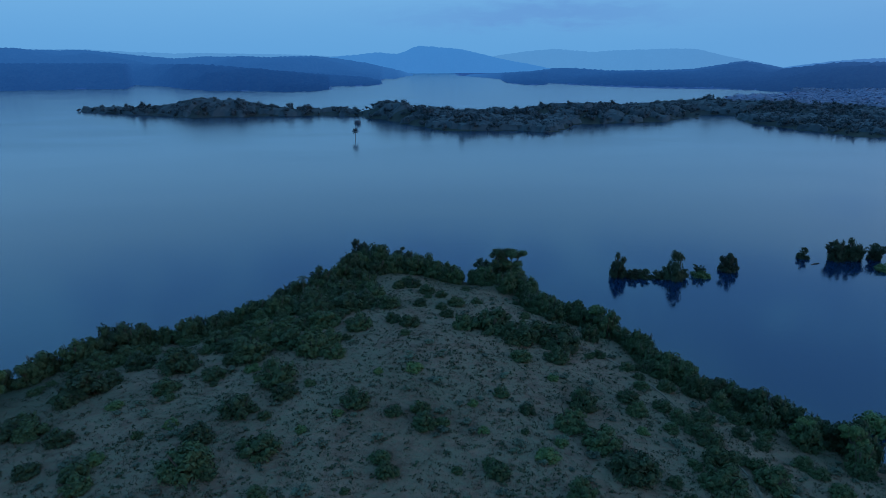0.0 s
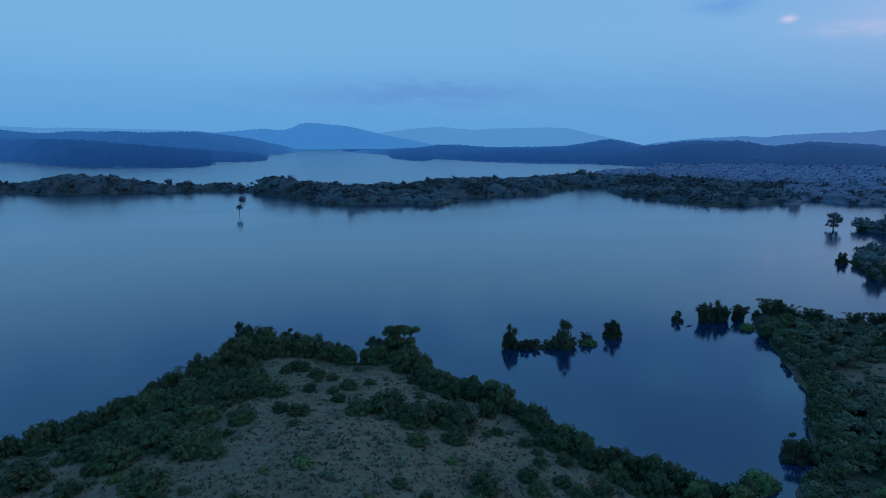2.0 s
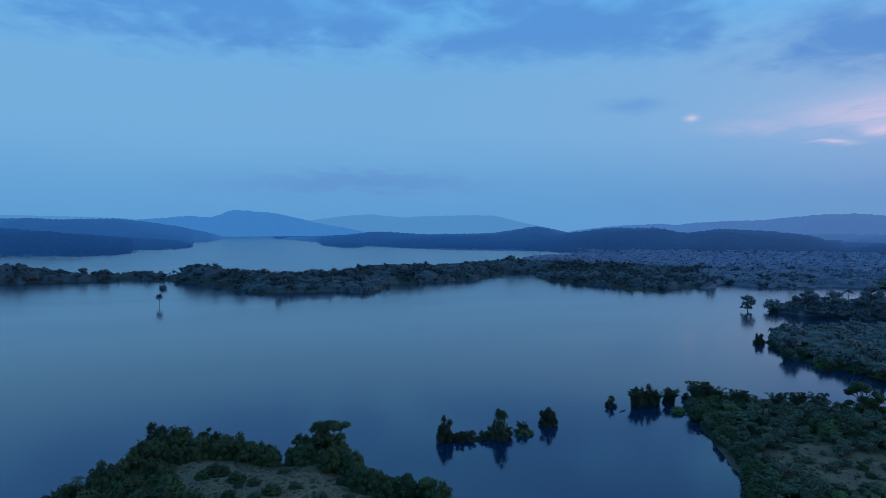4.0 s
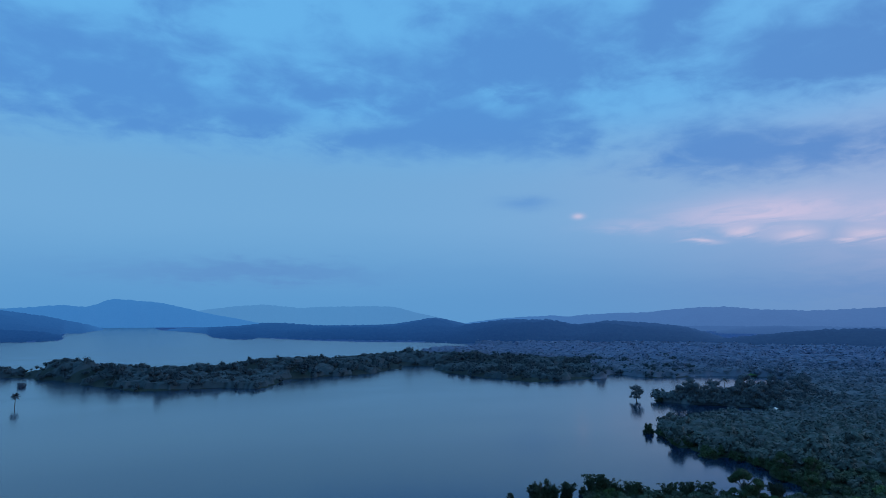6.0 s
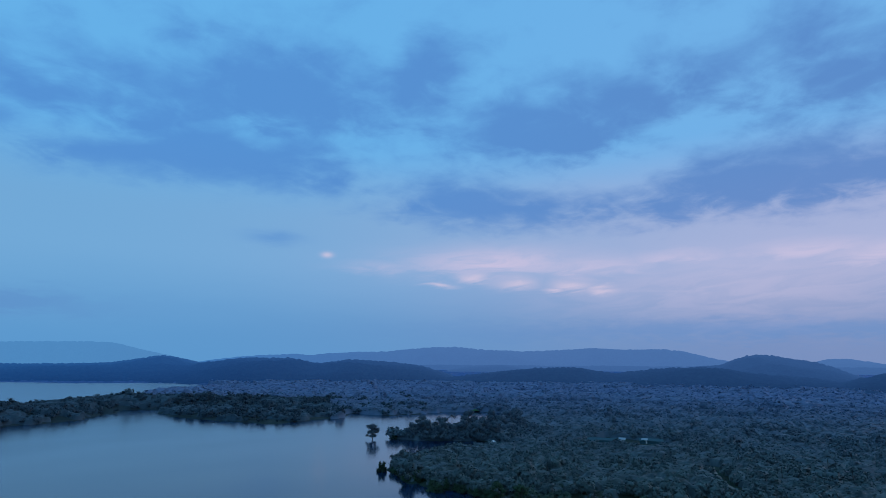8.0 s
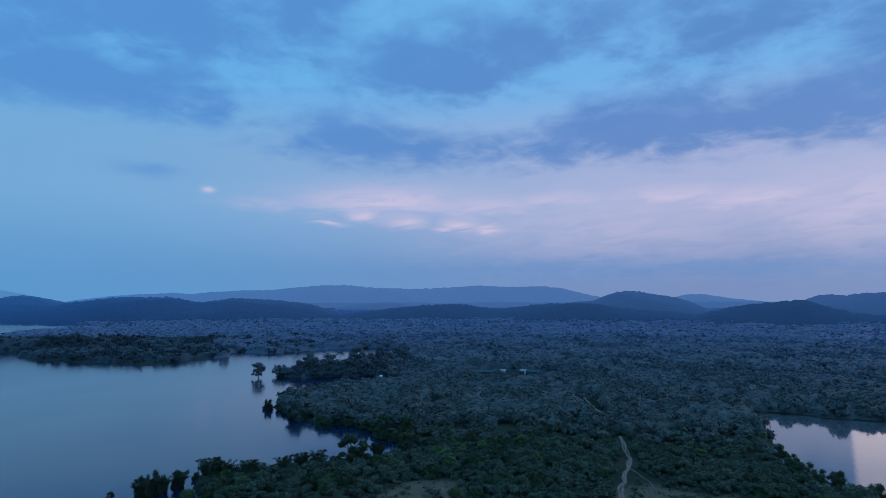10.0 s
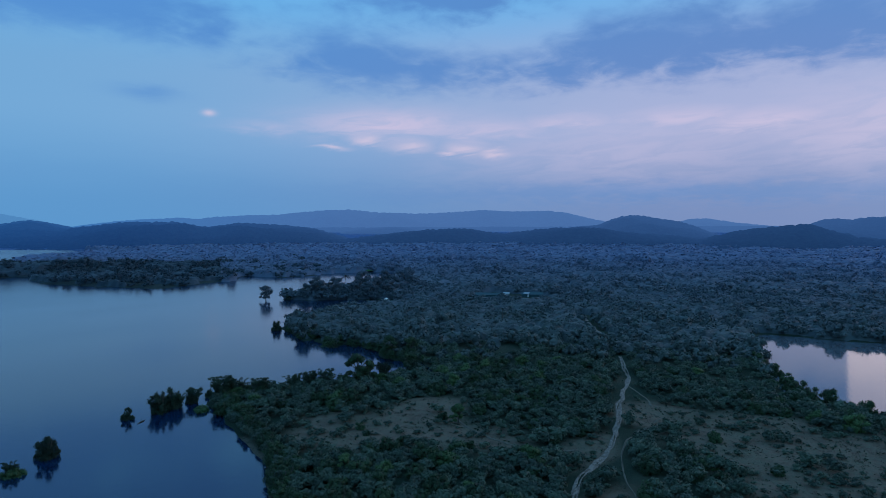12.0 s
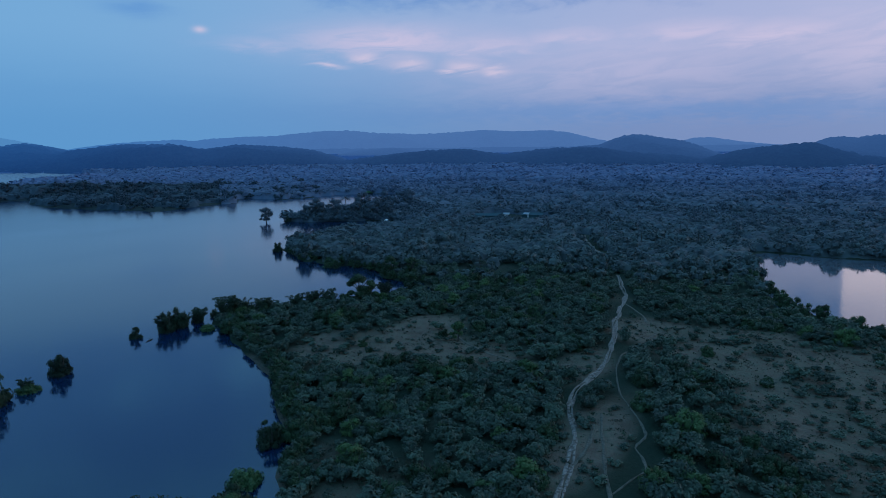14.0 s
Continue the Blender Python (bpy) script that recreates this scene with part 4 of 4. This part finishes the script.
# ---- single trees and bushes ----
def bush_kind(seed, tall, mat, label, category="bush", leaf=0.075, count=1100):
    """A rounded many-stemmed bush about 2 m across, at the origin."""
    rng = np.random.default_rng(seed)
    lumps = [(0, 0, 0.42 * tall, 0.52)]
    for k in range(rng.integers(13, 18)):
        t, up = rng.uniform(0, 6.28), rng.uniform(0.0, 1.0)
        out = 0.66 * math.sqrt(1 - 0.85 * up * up) * rng.uniform(0.75, 1.2)
        lumps.append((math.cos(t) * out, math.sin(t) * out, (0.18 + 0.60 * up * rng.uniform(0.8, 1.15)) * tall, rng.uniform(0.16, 0.32)))
    for k in range(6):
        t = 2 * math.pi * k / 6 + rng.uniform(-0.3, 0.3)
        lumps.append((0.5 * math.cos(t), 0.5 * math.sin(t), 0.14 * tall, rng.uniform(0.3, 0.4)))
    ob = new(category.replace(" ", "_"))
    stems = []
    for k in range(5):
        t = rng.uniform(0, 6.28)
        stems.append(tube([(0.08 * math.cos(t), 0.08 * math.sin(t), -0.3), (0.3 * math.cos(t), 0.3 * math.sin(t), 0.4 * tall),
                           (0.5 * math.cos(t), 0.5 * math.sin(t), 0.8 * tall)], [0.05, 0.035, 0.015], 4))
    v, f = merged(stems)
    part("trunk", raw_mesh("bush_trunk", v, f, BARK, True), ob)
    part("crown", crown_mesh("bush_crown", rng, lumps, count, leaf, mat, 0.9, 1), ob)
    return tagged(ob, label, category)


def tree_kind(seed, mat, label, tall=6.0, spread=1.9, count=2600, leaf=0.17, airy=False, name="tree", low=0.2):
    """A broad-leaved tree with a forked trunk and an uneven crown."""
    rng = np.random.default_rng(seed)
    ob = new(name)
    lumps = []
    for k in range(60 if airy else 15):
        t = 2 * math.pi * k / 8 + rng.uniform(-0.4, 0.4)
        out = spread * (rng.uniform(0.3, 0.9) if k else 0.0)
        lumps.append((math.cos(t) * out, math.sin(t) * out, tall * (rng.uniform(low, 0.85)), spread * rng.uniform(0.24, 0.42) * (0.62 if airy else 1)))
    lumps.append((0, 0, tall * 0.82, spread * 0.5))
    part("trunk", trunk_mesh("trunk", rng, tall, spread * 0.75, tall * 0.035, 6), ob)
    part("crown", crown_mesh("crown", rng, lumps, count, leaf, mat, 0.85, 1, 0.5 if airy else 0.7), ob)
    return tagged(ob, label, name.replace("_", " "))


def bamboo_kind(seed, label):
    """A clump of arching culms with feathery tips, about 8 m high."""
    rng = np.random.default_rng(seed)
    ob = new("bamboo_clump")
    culms, sprays = [], []
    for k in range(26):
        t, reach, tall = rng.uniform(0, 6.28), rng.uniform(0.6, 3.0), rng.uniform(4.0, 7.6)
        line = []
        for u in (0, 0.35, 0.65, 0.85, 1.0):
            out = 0.75 + reach * u ** 1.8
            line.append((math.cos(t) * out, math.sin(t) * out, tall * (u - 0.28 * u ** 5) - 0.4 * (u == 0)))
        culms.append(tube(line, [0.06, 0.05, 0.035, 0.02, 0.008], 4))
        for u in np.linspace(0.06, 1.0, 9):
            i = min(int(u * 4), 3)
            g = u * 4 - i
            p = [line[i][m] * (1 - g) + line[i + 1][m] * g for m in range(3)]
            sprays.append((*p, rng.uniform(0.5, 0.85) * (1.15 - 0.55 * u)))
    v, f = merged(culms)
    part("stalk", raw_mesh("bamboo_stalk", v, f, BARK, True), ob, "thin arching bamboo culms")
    v, f = leaves(rng, sprays, 3600, 0.24, 0.8)
    part("crown", raw_mesh("bamboo_leaves", v, f, LEAF_DARK), ob, "feathery drooping bamboo leaves")
    return tagged(ob, label, "bamboo")


def frond(base, t, rise, length, width, droop, rng):
    """A palm frond: an arched rib with leaflets to both sides."""
    v, f = [], []
    for i in range(8):
        u = i / 7
        out, up = length * u * math.cos(rise), length * (u * math.sin(rise) - droop * u * u)
        c = Vector((base[0] + math.cos(t) * out, base[1] + math.sin(t) * out, base[2] + up))
        side = Vector((-math.sin(t), math.cos(t), 0)) * width * math.sin(math.pi * min(0.15 + 0.85 * u, 0.97))
        tip = side * rng.uniform(0.8, 1.1) - Vector((0, 0, width * 0.5))
        v += [c - side + Vector((0, 0, -width * 0.5)), c, c + tip]
        if i:
            k = 3 * i
            f += [(k - 3, k - 2, k + 1, k), (k - 2, k - 1, k + 2, k + 1)]
    return v, f


def palm_kind(seed, tall, head, label, fan=False, name="palm_tree", mat=LEAF_HAZED):
    rng = np.random.default_rng(seed)
    ob = new(name)
    lean = 0.04 * tall
    v, f = tube([(0, 0, -1.0), (lean * 0.3, 0, tall * 0.35), (lean * 0.8, 0, tall * 0.75), (lean, 0, tall)], [0.24, 0.19, 0.16, 0.15], 8)
    part("trunk", raw_mesh("palm_trunk", v, f, BARK, True), ob)
    pieces = []
    for k in range(40 if fan else 20):
        t = 2.4 * k + rng.uniform(-0.2, 0.2)
        rise = rng.uniform(-0.9, 1.5) if fan else rng.uniform(-0.2, 1.1)
        pieces.append(frond((lean, 0, tall), t, rise, head * rng.uniform(0.85, 1.1), head * (0.30 if fan else 0.14), 0.1 if fan else 0.55, rng))
    v, f = merged(pieces)
    part("crown", raw_mesh("palm_crown", v, f, mat), ob, "round head of stiff fan leaves" if fan else "drooping feather fronds")
    return tagged(ob, label, "palm tree")


def on_land(x, y):
    return max(float(height(x, y)), -0.35)


def planted(kinds, spots, rng, stretch=1.0, group="", sink=0.05):
    """Sets copies of some kinds at (x, y, half width), turned at random. The first of each is the original."""
    for i, (x, y, r) in enumerate(spots):
        ob = kinds[i % len(kinds)]
        size = r * rng.uniform(0.92, 1.08)
        m = pose(x, y, on_land(x, y) - sink * r, 0, 0, rng.uniform(0, 360)) @ Matrix.Diagonal((size, size, size * stretch * rng.uniform(0.9, 1.1), 1))
        if "set" in ob:
            ob = copy_thing(ob, m @ Matrix.Diagonal((*(1 / k for k in ob.scale), 1)))
        else:
            ob.matrix_basis = m
            ob["set"] = 1
        if group:
            tagged(ob, group=group)


def settle(kinds):
    """Drops the helper mark."""
    for ob in scene.objects:
        if "set" in ob:
            del ob["set"]


rng = np.random.default_rng(5)
round_bushes = [bush_kind(20 + k, 0.95, LEAF, "rounded dark green bush on dry grass", leaf=0.07, count=1300) for k in range(5)]
light_bushes = [bush_kind(40 + k, 0.75, LEAF_LIGHT, "low fresh green bush on dry grass", leaf=0.07, count=1200) for k in range(3)]
shore_bushes = [bush_kind(60 + k, 1.25, LEAF, "dense dark green shore thicket at the water's edge", "thicket", 0.07, 1300) for k in range(6)]
drowned = [bush_kind(80 + k, 1.5, LEAF_DARK, "dark leafy tree standing in the water", "flooded tree", 0.07, 1500) for k in range(3)]

# bushes on the cape
planted(round_bushes, [(-30, 53, 3.4), (-31, 59, 2.6), (-23, 56, 3), (-28, 65, 2.8), (-25, 73, 3.5), (-32, 83, 3.8), (-42, 81, 3.9), (-41, 73, 2.6),
                       (-35, 76, 2.1), (-20, 88, 2.4), (7, 93, 4.2), (11, 89, 3.9), (18, 89, 4.2), (15, 91, 3.4), (2, 93, 2.9), (10, 81, 2.1),
                       (16, 83, 1.7), (17, 68, 2.4), (14, 62, 2.7), (17, 58, 2.9), (19, 53, 3.4), (30, 63, 1.7), (31, 61, 2.1), (30, 56, 2.7),
                       (29, 52, 2.8), (35, 53, 2.4), (-53, 75, 3.8), (-51, 78, 2), (-57, 64, 2.5)], rng, 0.95, "bushes on the cape")
planted(round_bushes, [(-39, 90, 3.1), (-22, 83, 3.6), (-27, 87, 3.8), (-32, 92, 3.5), (-16, 94, 3), (-23, 97, 3.9), (-20, 106, 4.2), (-27, 106, 4.2),
                       (-24, 116, 4.2), (-16, 114, 3.4), (-12, 106, 2.8), (-6, 106, 1.5), (-31, 108, 3.9), (-54, 71, 2), (-57, 67, 2), (5, 110, 1.5),
                       (-2, 104, 1.4), (-8, 94, 1.6), (-2, 113, 1.5), (-8, 63, 1.4), (-8, 52, 1.5), (-49, 61, 2.1), (-20, 71, 1.1),
                       (9, 65, 1.5), (6, 69, 1.3), (4, 52, 1.7)], rng, 0.95, "bushes on the cape")
planted(light_bushes, [(-42, 56, 1.6), (-6, 75, 1.6), (-11, 74, 0.88), (10, 55, 1.7), (-15, 63, 0.88), (-36, 63, 1.4), (-19, 60, 1), (12, 58, 1.1),
                       (14, 75, 1.1), (2, 66, 0.98), (-46, 69, 1.5), (23, 62, 1.1), (-30, 78, 1.4), (3, 60, 0.98)], rng, 0.9, "fresh green bushes on the cape")

spots = []
while len(spots) < 150:
    p = sown(rng, 1, -48, 30, 48, 125, 1.6)[0]
    away = float(shore(p[0], p[1]))
    if away > 3 and rng.uniform() < (0.9 if p[0] < -8 and p[1] > 84 else 0.45 if p[0] < -18 else 0.2) * (1.0 if away < 22 else 0.4):
        thick = p[0] < -8 and p[1] > 84 and away < 22
        spots.append((p[0], p[1], rng.uniform(1.6, 2.9) if thick else rng.uniform(0.6, 1.2) if rng.uniform() < 0.5 else rng.uniform(1.2, 2.3)))
planted(round_bushes, spots, rng, 0.95, "bushes on the cape")
spots = []
while len(spots) < 34:
    p = np.array([rng.uniform(22, 52), rng.uniform(46, 76)])
    if float(shore(p[0], p[1])) > 2 and off_path(p[0], p[1], 1.5) and float(grainy(p[0], p[1], 9)) > 0.45:
        spots.append((*p, rng.uniform(0.9, 2.1)))
planted(round_bushes, spots, rng, 1.0, "bushes on the cape")
# thickets along the shore of the cape
ring = np.array(CAPE[1:], float)
spots = []
for (ax, ay), (bx, by) in zip(ring[:-1], ring[1:]):
    long = math.hypot(bx - ax, by - ay)
    nx, ny = (by - ay) / long, -(bx - ax) / long
    for u in np.arange(0, long, 2.9):
        inland = rng.uniform(0.6, 3.0)
        spots.append((ax + (bx - ax) * u / long + nx * inland + rng.uniform(-0.8, 0.8), ay + (by - ay) * u / long + ny * inland, rng.uniform(2.2, 3.6) if ax < 0 else rng.uniform(2.0, 3.2)))
planted(shore_bushes, spots, rng, 1.35, "shore thickets of the cape")
planted(shore_bushes, [(-13, 136, 3.0), (-8.3, 135.1, 3.2), (-3.7, 133.2, 2.9), (-16.7, 133.2, 2.7), (-20.4, 127.7, 2.7), (-0.9, 130.4, 2.3), (8.3, 126.7, 3.2), (12, 122.1, 2.9),
                       (15.7, 114.7, 2.4), (-24.1, 118.4, 2.9), (-17.6, 122.1, 2.4), (-27.8, 111.9, 2.7), (-20.4, 113.8, 2.6), (-33.3, 105.5, 2.6), (19.4, 103.6, 2.1), (24.1, 94.4, 2.1),
                       (32.4, 81.4, 2.1), (35.1, 75.9, 2.2), (37, 71.2, 2.2), (40.7, 66.6, 2.2), (44.4, 62.9, 2.2), (48.1, 58.3, 2.2), (50.9, 53.7, 2.2)], rng, 1.35, "shore thickets of the cape")
# scrub trees that stand out on the land across the bay
spots = []
while len(spots) < 210:
    p = sown(rng, 1, 32, 97, 66, 215, 1.4)[0]
    away = float(shore(p[0], p[1]))
    if p[0] > 57 and away > 0.6 and off_path(p[0], p[1], 2.6) and (float(clearing(p[0], p[1])) < 0.45 or rng.uniform() < 0.16):
        spots.append((p[0], p[1], rng.uniform(1.8, 3.2) if float(clearing(p[0], p[1])) < 0.45 else rng.uniform(1.0, 2.0)))
scrub = [bush_kind(100 + k, 1.15, LEAF, "rounded dark green scrub tree across the bay", "scrub tree") for k in range(5)]
scrub.append(bush_kind(110, 1.25, LEAF_LIGHT, "lighter green scrub tree across the bay", "scrub tree"))
planted(scrub, spots, rng, 1.1, "scrub trees across the bay")
ring = np.array(BAY[:31], float)
spots = []
for (ax, ay), (bx, by) in zip(ring[:-1], ring[1:]):
    long = math.hypot(bx - ax, by - ay)
    nx, ny = (by - ay) / long, -(bx - ax) / long
    for u in np.arange(0, long, 3.4):
        inland = rng.uniform(1.6, 4.0)
        spots.append((ax + (bx - ax) * u / long + nx * inland, ay + (by - ay) * u / long + ny * inland, rng.uniform(1.2, 2.0) if ax > 117 and ay < 135 else rng.uniform(1.8, 3.0)))
bay_bushes = [bush_kind(130 + k, 1.2, LEAF, "dark green thicket leaning over the bay's edge", "thicket") for k in range(4)]
planted(bay_bushes, spots, rng, 1.1, "shore thickets of the bay")

# trees that stand in the flooded bay
for stretch, spots in ((1.75, [(40.6, 136.0, 2.3), (53.4, 134.4, 3.1), (100.5, 148.2, 2.6), (104.8, 148.4, 2.5)]),
                       (1.35, [(68.6, 140, 2.9), (92.8, 150.2, 2.1), (116.9, 149.2, 1.7), (110.3, 148.6, 2.1)]),
                       (1.0, [(43.8, 135.4, 2.2), (46.6, 135.3, 2.0), (49.8, 135, 2.3)]),
                       (1.3, [(291.5, 295, 2.6)]),
                       (1.3, [(-23.7, 154.6, 3.3), (-12, 146, 3.3), (8, 137, 3.3), (-9, 143, 2.9), (69.5, 76, 2.9), (206, 216, 3.2)])):
    planted(drowned, spots, rng, stretch, "trees standing in the water", 0.12)
planted([bush_kind(90, 0.8, LEAF_LIGHT, "round pale green bush standing in the water", "flooded bush", 0.07, 1400)], [(107, 139.8, 2.9), (60.3, 135.6, 2.6), (58.6, 70, 3.2)], rng, 1.15, "", 0.12)
bamboo = [bamboo_kind(150 + k, "feathery bamboo clump at the water's edge") for k in range(2)]
planted(bamboo, [(99.6, 148.4, 0.75), (103.5, 148.6, 0.7), (106, 148, 0.6), (111, 148.4, 0.72), (60.2, 136.5, 0.5), (116, 142.5, 1.15), (120, 141, 1.0), (125, 137.5, 0.85),
                 (133, 132.5, 0.85), (137, 130, 0.8), (141, 127, 0.8), (158, 118.5, 0.85), (168, 114.5, 0.8), (46, 135.8, 0.42)], rng, 1.0, "bamboo clumps")
tall_trees = [tree_kind(170 + k, LEAF, "tall dark broad-leaved tree on the shore", spread=2.3, low=0.06) for k in range(3)]
planted(round_bushes, [(-44, 107.5, 3.0), (-41, 105, 2.3)], rng, 1.5, "bushes on the cape")
planted(tall_trees, [(14.6, 131.8, 1.5), (11.5, 132, 1.15), (148.5, 121.5, 1.5), (152, 119.5, 1.2), (172, 118, 1.2), (186, 137, 1.3), (187, 128, 1.2)],
        rng, 1.0, "tall shore trees")
point_trees = [tree_kind(175 + k, LEAF_HAZED, "tall dark tree on the flooded point", spread=2.5, low=0.06) for k in range(3)]
planted(point_trees, [(298, 286, 1.7), (303, 277, 1.8), (309, 269, 1.9), (315, 261, 1.9), (322, 252, 1.8), (330, 244, 1.7), (321, 262, 2.0), (328, 256, 2.0), (335, 248, 2.0), (332, 270, 2.1), (318, 280, 2.1), (308, 286, 2.0), (341, 262, 2.1),
                     (350, 280, 2.2), (364, 272, 2.2), (376, 262, 2.2), (352, 256, 2.0), (366, 250, 2.0), (390, 270, 2.2), (398, 282, 2.2)], rng, 1.0, "trees of the flooded point")
planted([bush_kind(140 + k, 1.3, LEAF, "round dark tree on the pond's bank", "bank tree") for k in range(3)],
        [(196, -1, 3.4), (200, 3, 3.2), (205, 6, 3.6), (211, 9, 3.0), (218, 10, 2.8), (228, 14, 3.2), (190, -9, 3.0), (187, -15, 2.8), (240, 20, 3.0), (252, 22, 3.2), (194, -5, 2.6)],
        rng, 1.15, "trees on the pond's bank")
planted([tree_kind(180, LEAF_LIGHT, "pale green young tree among the shore thickets", 5.0, 1.7, 2000, 0.17)],
        [(27, 103, 1.1), (-66, 74, 1.5), (49, 61, 0.9), (44, 64, 0.8), (92, 78, 1.0), (128, 74, 1.1)], rng, 1.0, "pale young trees")
planted([tree_kind(190, LEAF_HAZED, "tall airy tree alone on a flooded point", 11.0, 5.0, 3600, 0.30, True, "airy_tree", 0.2)], [(281, 304, 1.0)], rng)
planted([palm_kind(200, 6.8, 2.5, "lone fan palm standing in the lake", True, "fan_palm")], [(-60.8, 433, 1.0)], rng)
planted([bush_kind(95, 1.35, LEAF_HAZED, "round dark tree standing alone in the lake", "flooded tree")], [(-74.8, 557, 3.8)], rng)
palms = [palm_kind(210 + k, 8.5, 3.0, "coconut palm rising above the woods") for k in range(2)]
planted(palms, [(345, 292, 1.3), (-31, 118, 0.55), (240, 150, 0.8), (262, 128, 0.8), (232, 118, 0.75), (300, 120, 0.85), (318, 96, 0.85), (286, 70, 0.85),
                (330, 62, 0.9), (300, 48, 0.8), (345, 40, 0.9)], rng, 1.0, "coconut palms")
settle(scene)


# ---- farm sheds, field and driftwood ----
def shed(name, x, y, turn, long, wide, tall, wall_mat, roof_mat, label, category):
    """A low gabled building: walls with a doorway, a pitched roof with eaves."""
    ob = new(name)
    z = on_land(x, y)
    ob.matrix_basis = pose(x, y, z, 0, 0, turn)
    lx, wy = long / 2, wide / 2
    bm = bmesh.new()
    ringv = [(-lx, -wy), (lx, -wy), (lx, wy), (-lx, wy)]
    low = [bm.verts.new((a, b, -0.5)) for a, b in ringv]
    top = [bm.verts.new((a, b, tall)) for a, b in ringv]
    for i in range(4):
        bm.faces.new((low[i], low[(i + 1) % 4], top[(i + 1) % 4], top[i]))
    for s in (1, 3):
        apex = bm.verts.new((ringv[s][0], 0, tall + wide * 0.28))
        bm.faces.new((top[s], top[(s + 1) % 4], apex))
    me = bpy.data.meshes.new("shed_walls")
    bm.to_mesh(me)
    bm.free()
    me.materials.append(wall_mat)
    part("wall", me, ob)
    for s in (-1, 1):
        bm = bmesh.new()
        bmesh.ops.create_cube(bm, size=1)
        bmesh.ops.scale(bm, vec=(long + 0.8, math.hypot(wy + 0.4, wide * 0.28) + 0.1, 0.08), verts=bm.verts)
        bmesh.ops.bevel(bm, geom=bm.edges[:], offset=0.02, segments=1, affect="EDGES")
        me = bpy.data.meshes.new("roof_slope")
        bm.to_mesh(me)
        bm.free()
        me.materials.append(roof_mat)
        slope = part("roof", me, ob)
        slope.matrix_basis = pose(0, s * (wy + 0.3) / 2, tall + wide * 0.14 + 0.06, -s * math.degrees(math.atan2(wide * 0.28, wy)), 0, 0)
    bm = bmesh.new()
    bmesh.ops.create_cube(bm, size=1)
    bmesh.ops.scale(bm, vec=(1.1, 0.08, min(2.0, tall * 0.85)), verts=bm.verts)
    me = bpy.data.meshes.new("shed_door")
    bm.to_mesh(me)
    bm.free()
    me.materials.append(DRIFTWOOD)
    part("door", me, ob, "dark plank door").matrix_basis = pose(long * 0.2, -wy - 0.03, min(2.0, tall * 0.85) / 2)
    return tagged(ob, label, category)


shed("farm_shed", 356, 184, 113, 16, 4, 1.7, TEAL, TEAL, "long low shed under teal sheeting", "shed")
shed("farm_shed", 371, 160, 113, 13, 4, 1.7, TEAL, TEAL, "long low shed under teal sheeting", "shed")
shed("hut", 362, 174, 115, 3.2, 2.8, 2.1, WHITEWASH, TIN, "small pale hut with a tin roof", "hut")
shed("hut", 369, 163, 100, 3.0, 2.4, 2.2, WHITEWASH, TIN, "small whitewashed hut with a tin roof", "hut")
shed("hut", 306, 228, 20, 2.4, 2.2, 3.4, WHITEWASH, WHITEWASH, "small whitewashed shrine-like hut at the water", "hut")


def field(name, x, y, wx, wy, turn, label):
    """A level plot with low earth banks round it."""
    z = on_land(x, y) + 0.5
    bm = bmesh.new()
    bmesh.ops.create_grid(bm, x_segments=8, y_segments=8, size=0.5)
    bmesh.ops.scale(bm, vec=(wx, wy, 1), verts=bm.verts)
    for v in bm.verts:
        edge = max(abs(v.co.x) / wx, abs(v.co.y) / wy) > 0.49
        v.co.z = -1.5 if edge else 0.12 * noise.noise(v.co * 0.2)
    me = bpy.data.meshes.new(name)
    bm.to_mesh(me)
    bm.free()
    me.materials.append(FIELD)
    ob = tagged(new(name, me), label, "field", kind="structure")
    ob.matrix_basis = pose(x, y, z, 0, 0, turn)


field("field_1", 500, 412, 30, 36, 40, "bright green paddy plot by the water")
field("field_2", 640, 130, 90, 110, 10, "green field among the woods")

log = new("floating_log")
v, f = tube([(-1.6, 0, 0.02), (-0.5, 0.12, 0.10), (0.6, -0.05, 0.12), (1.7, 0.1, 0.03)], [0.08, 0.14, 0.13, 0.05], 7)
part("stem", raw_mesh("log_stem", v, f, DRIFTWOOD, True), log)
v, f = tube([(0.3, 0, 0.1), (0.7, 0.4, 0.35), (0.9, 0.7, 0.5)], [0.06, 0.04, 0.015], 5)
part("branch", raw_mesh("log_branch", v, f, DRIFTWOOD, True), log)
log.matrix_basis = pose(93.3, 145, 0, 0, 0, 25)
tagged(log, "dark drifting log with a broken branch", "log")
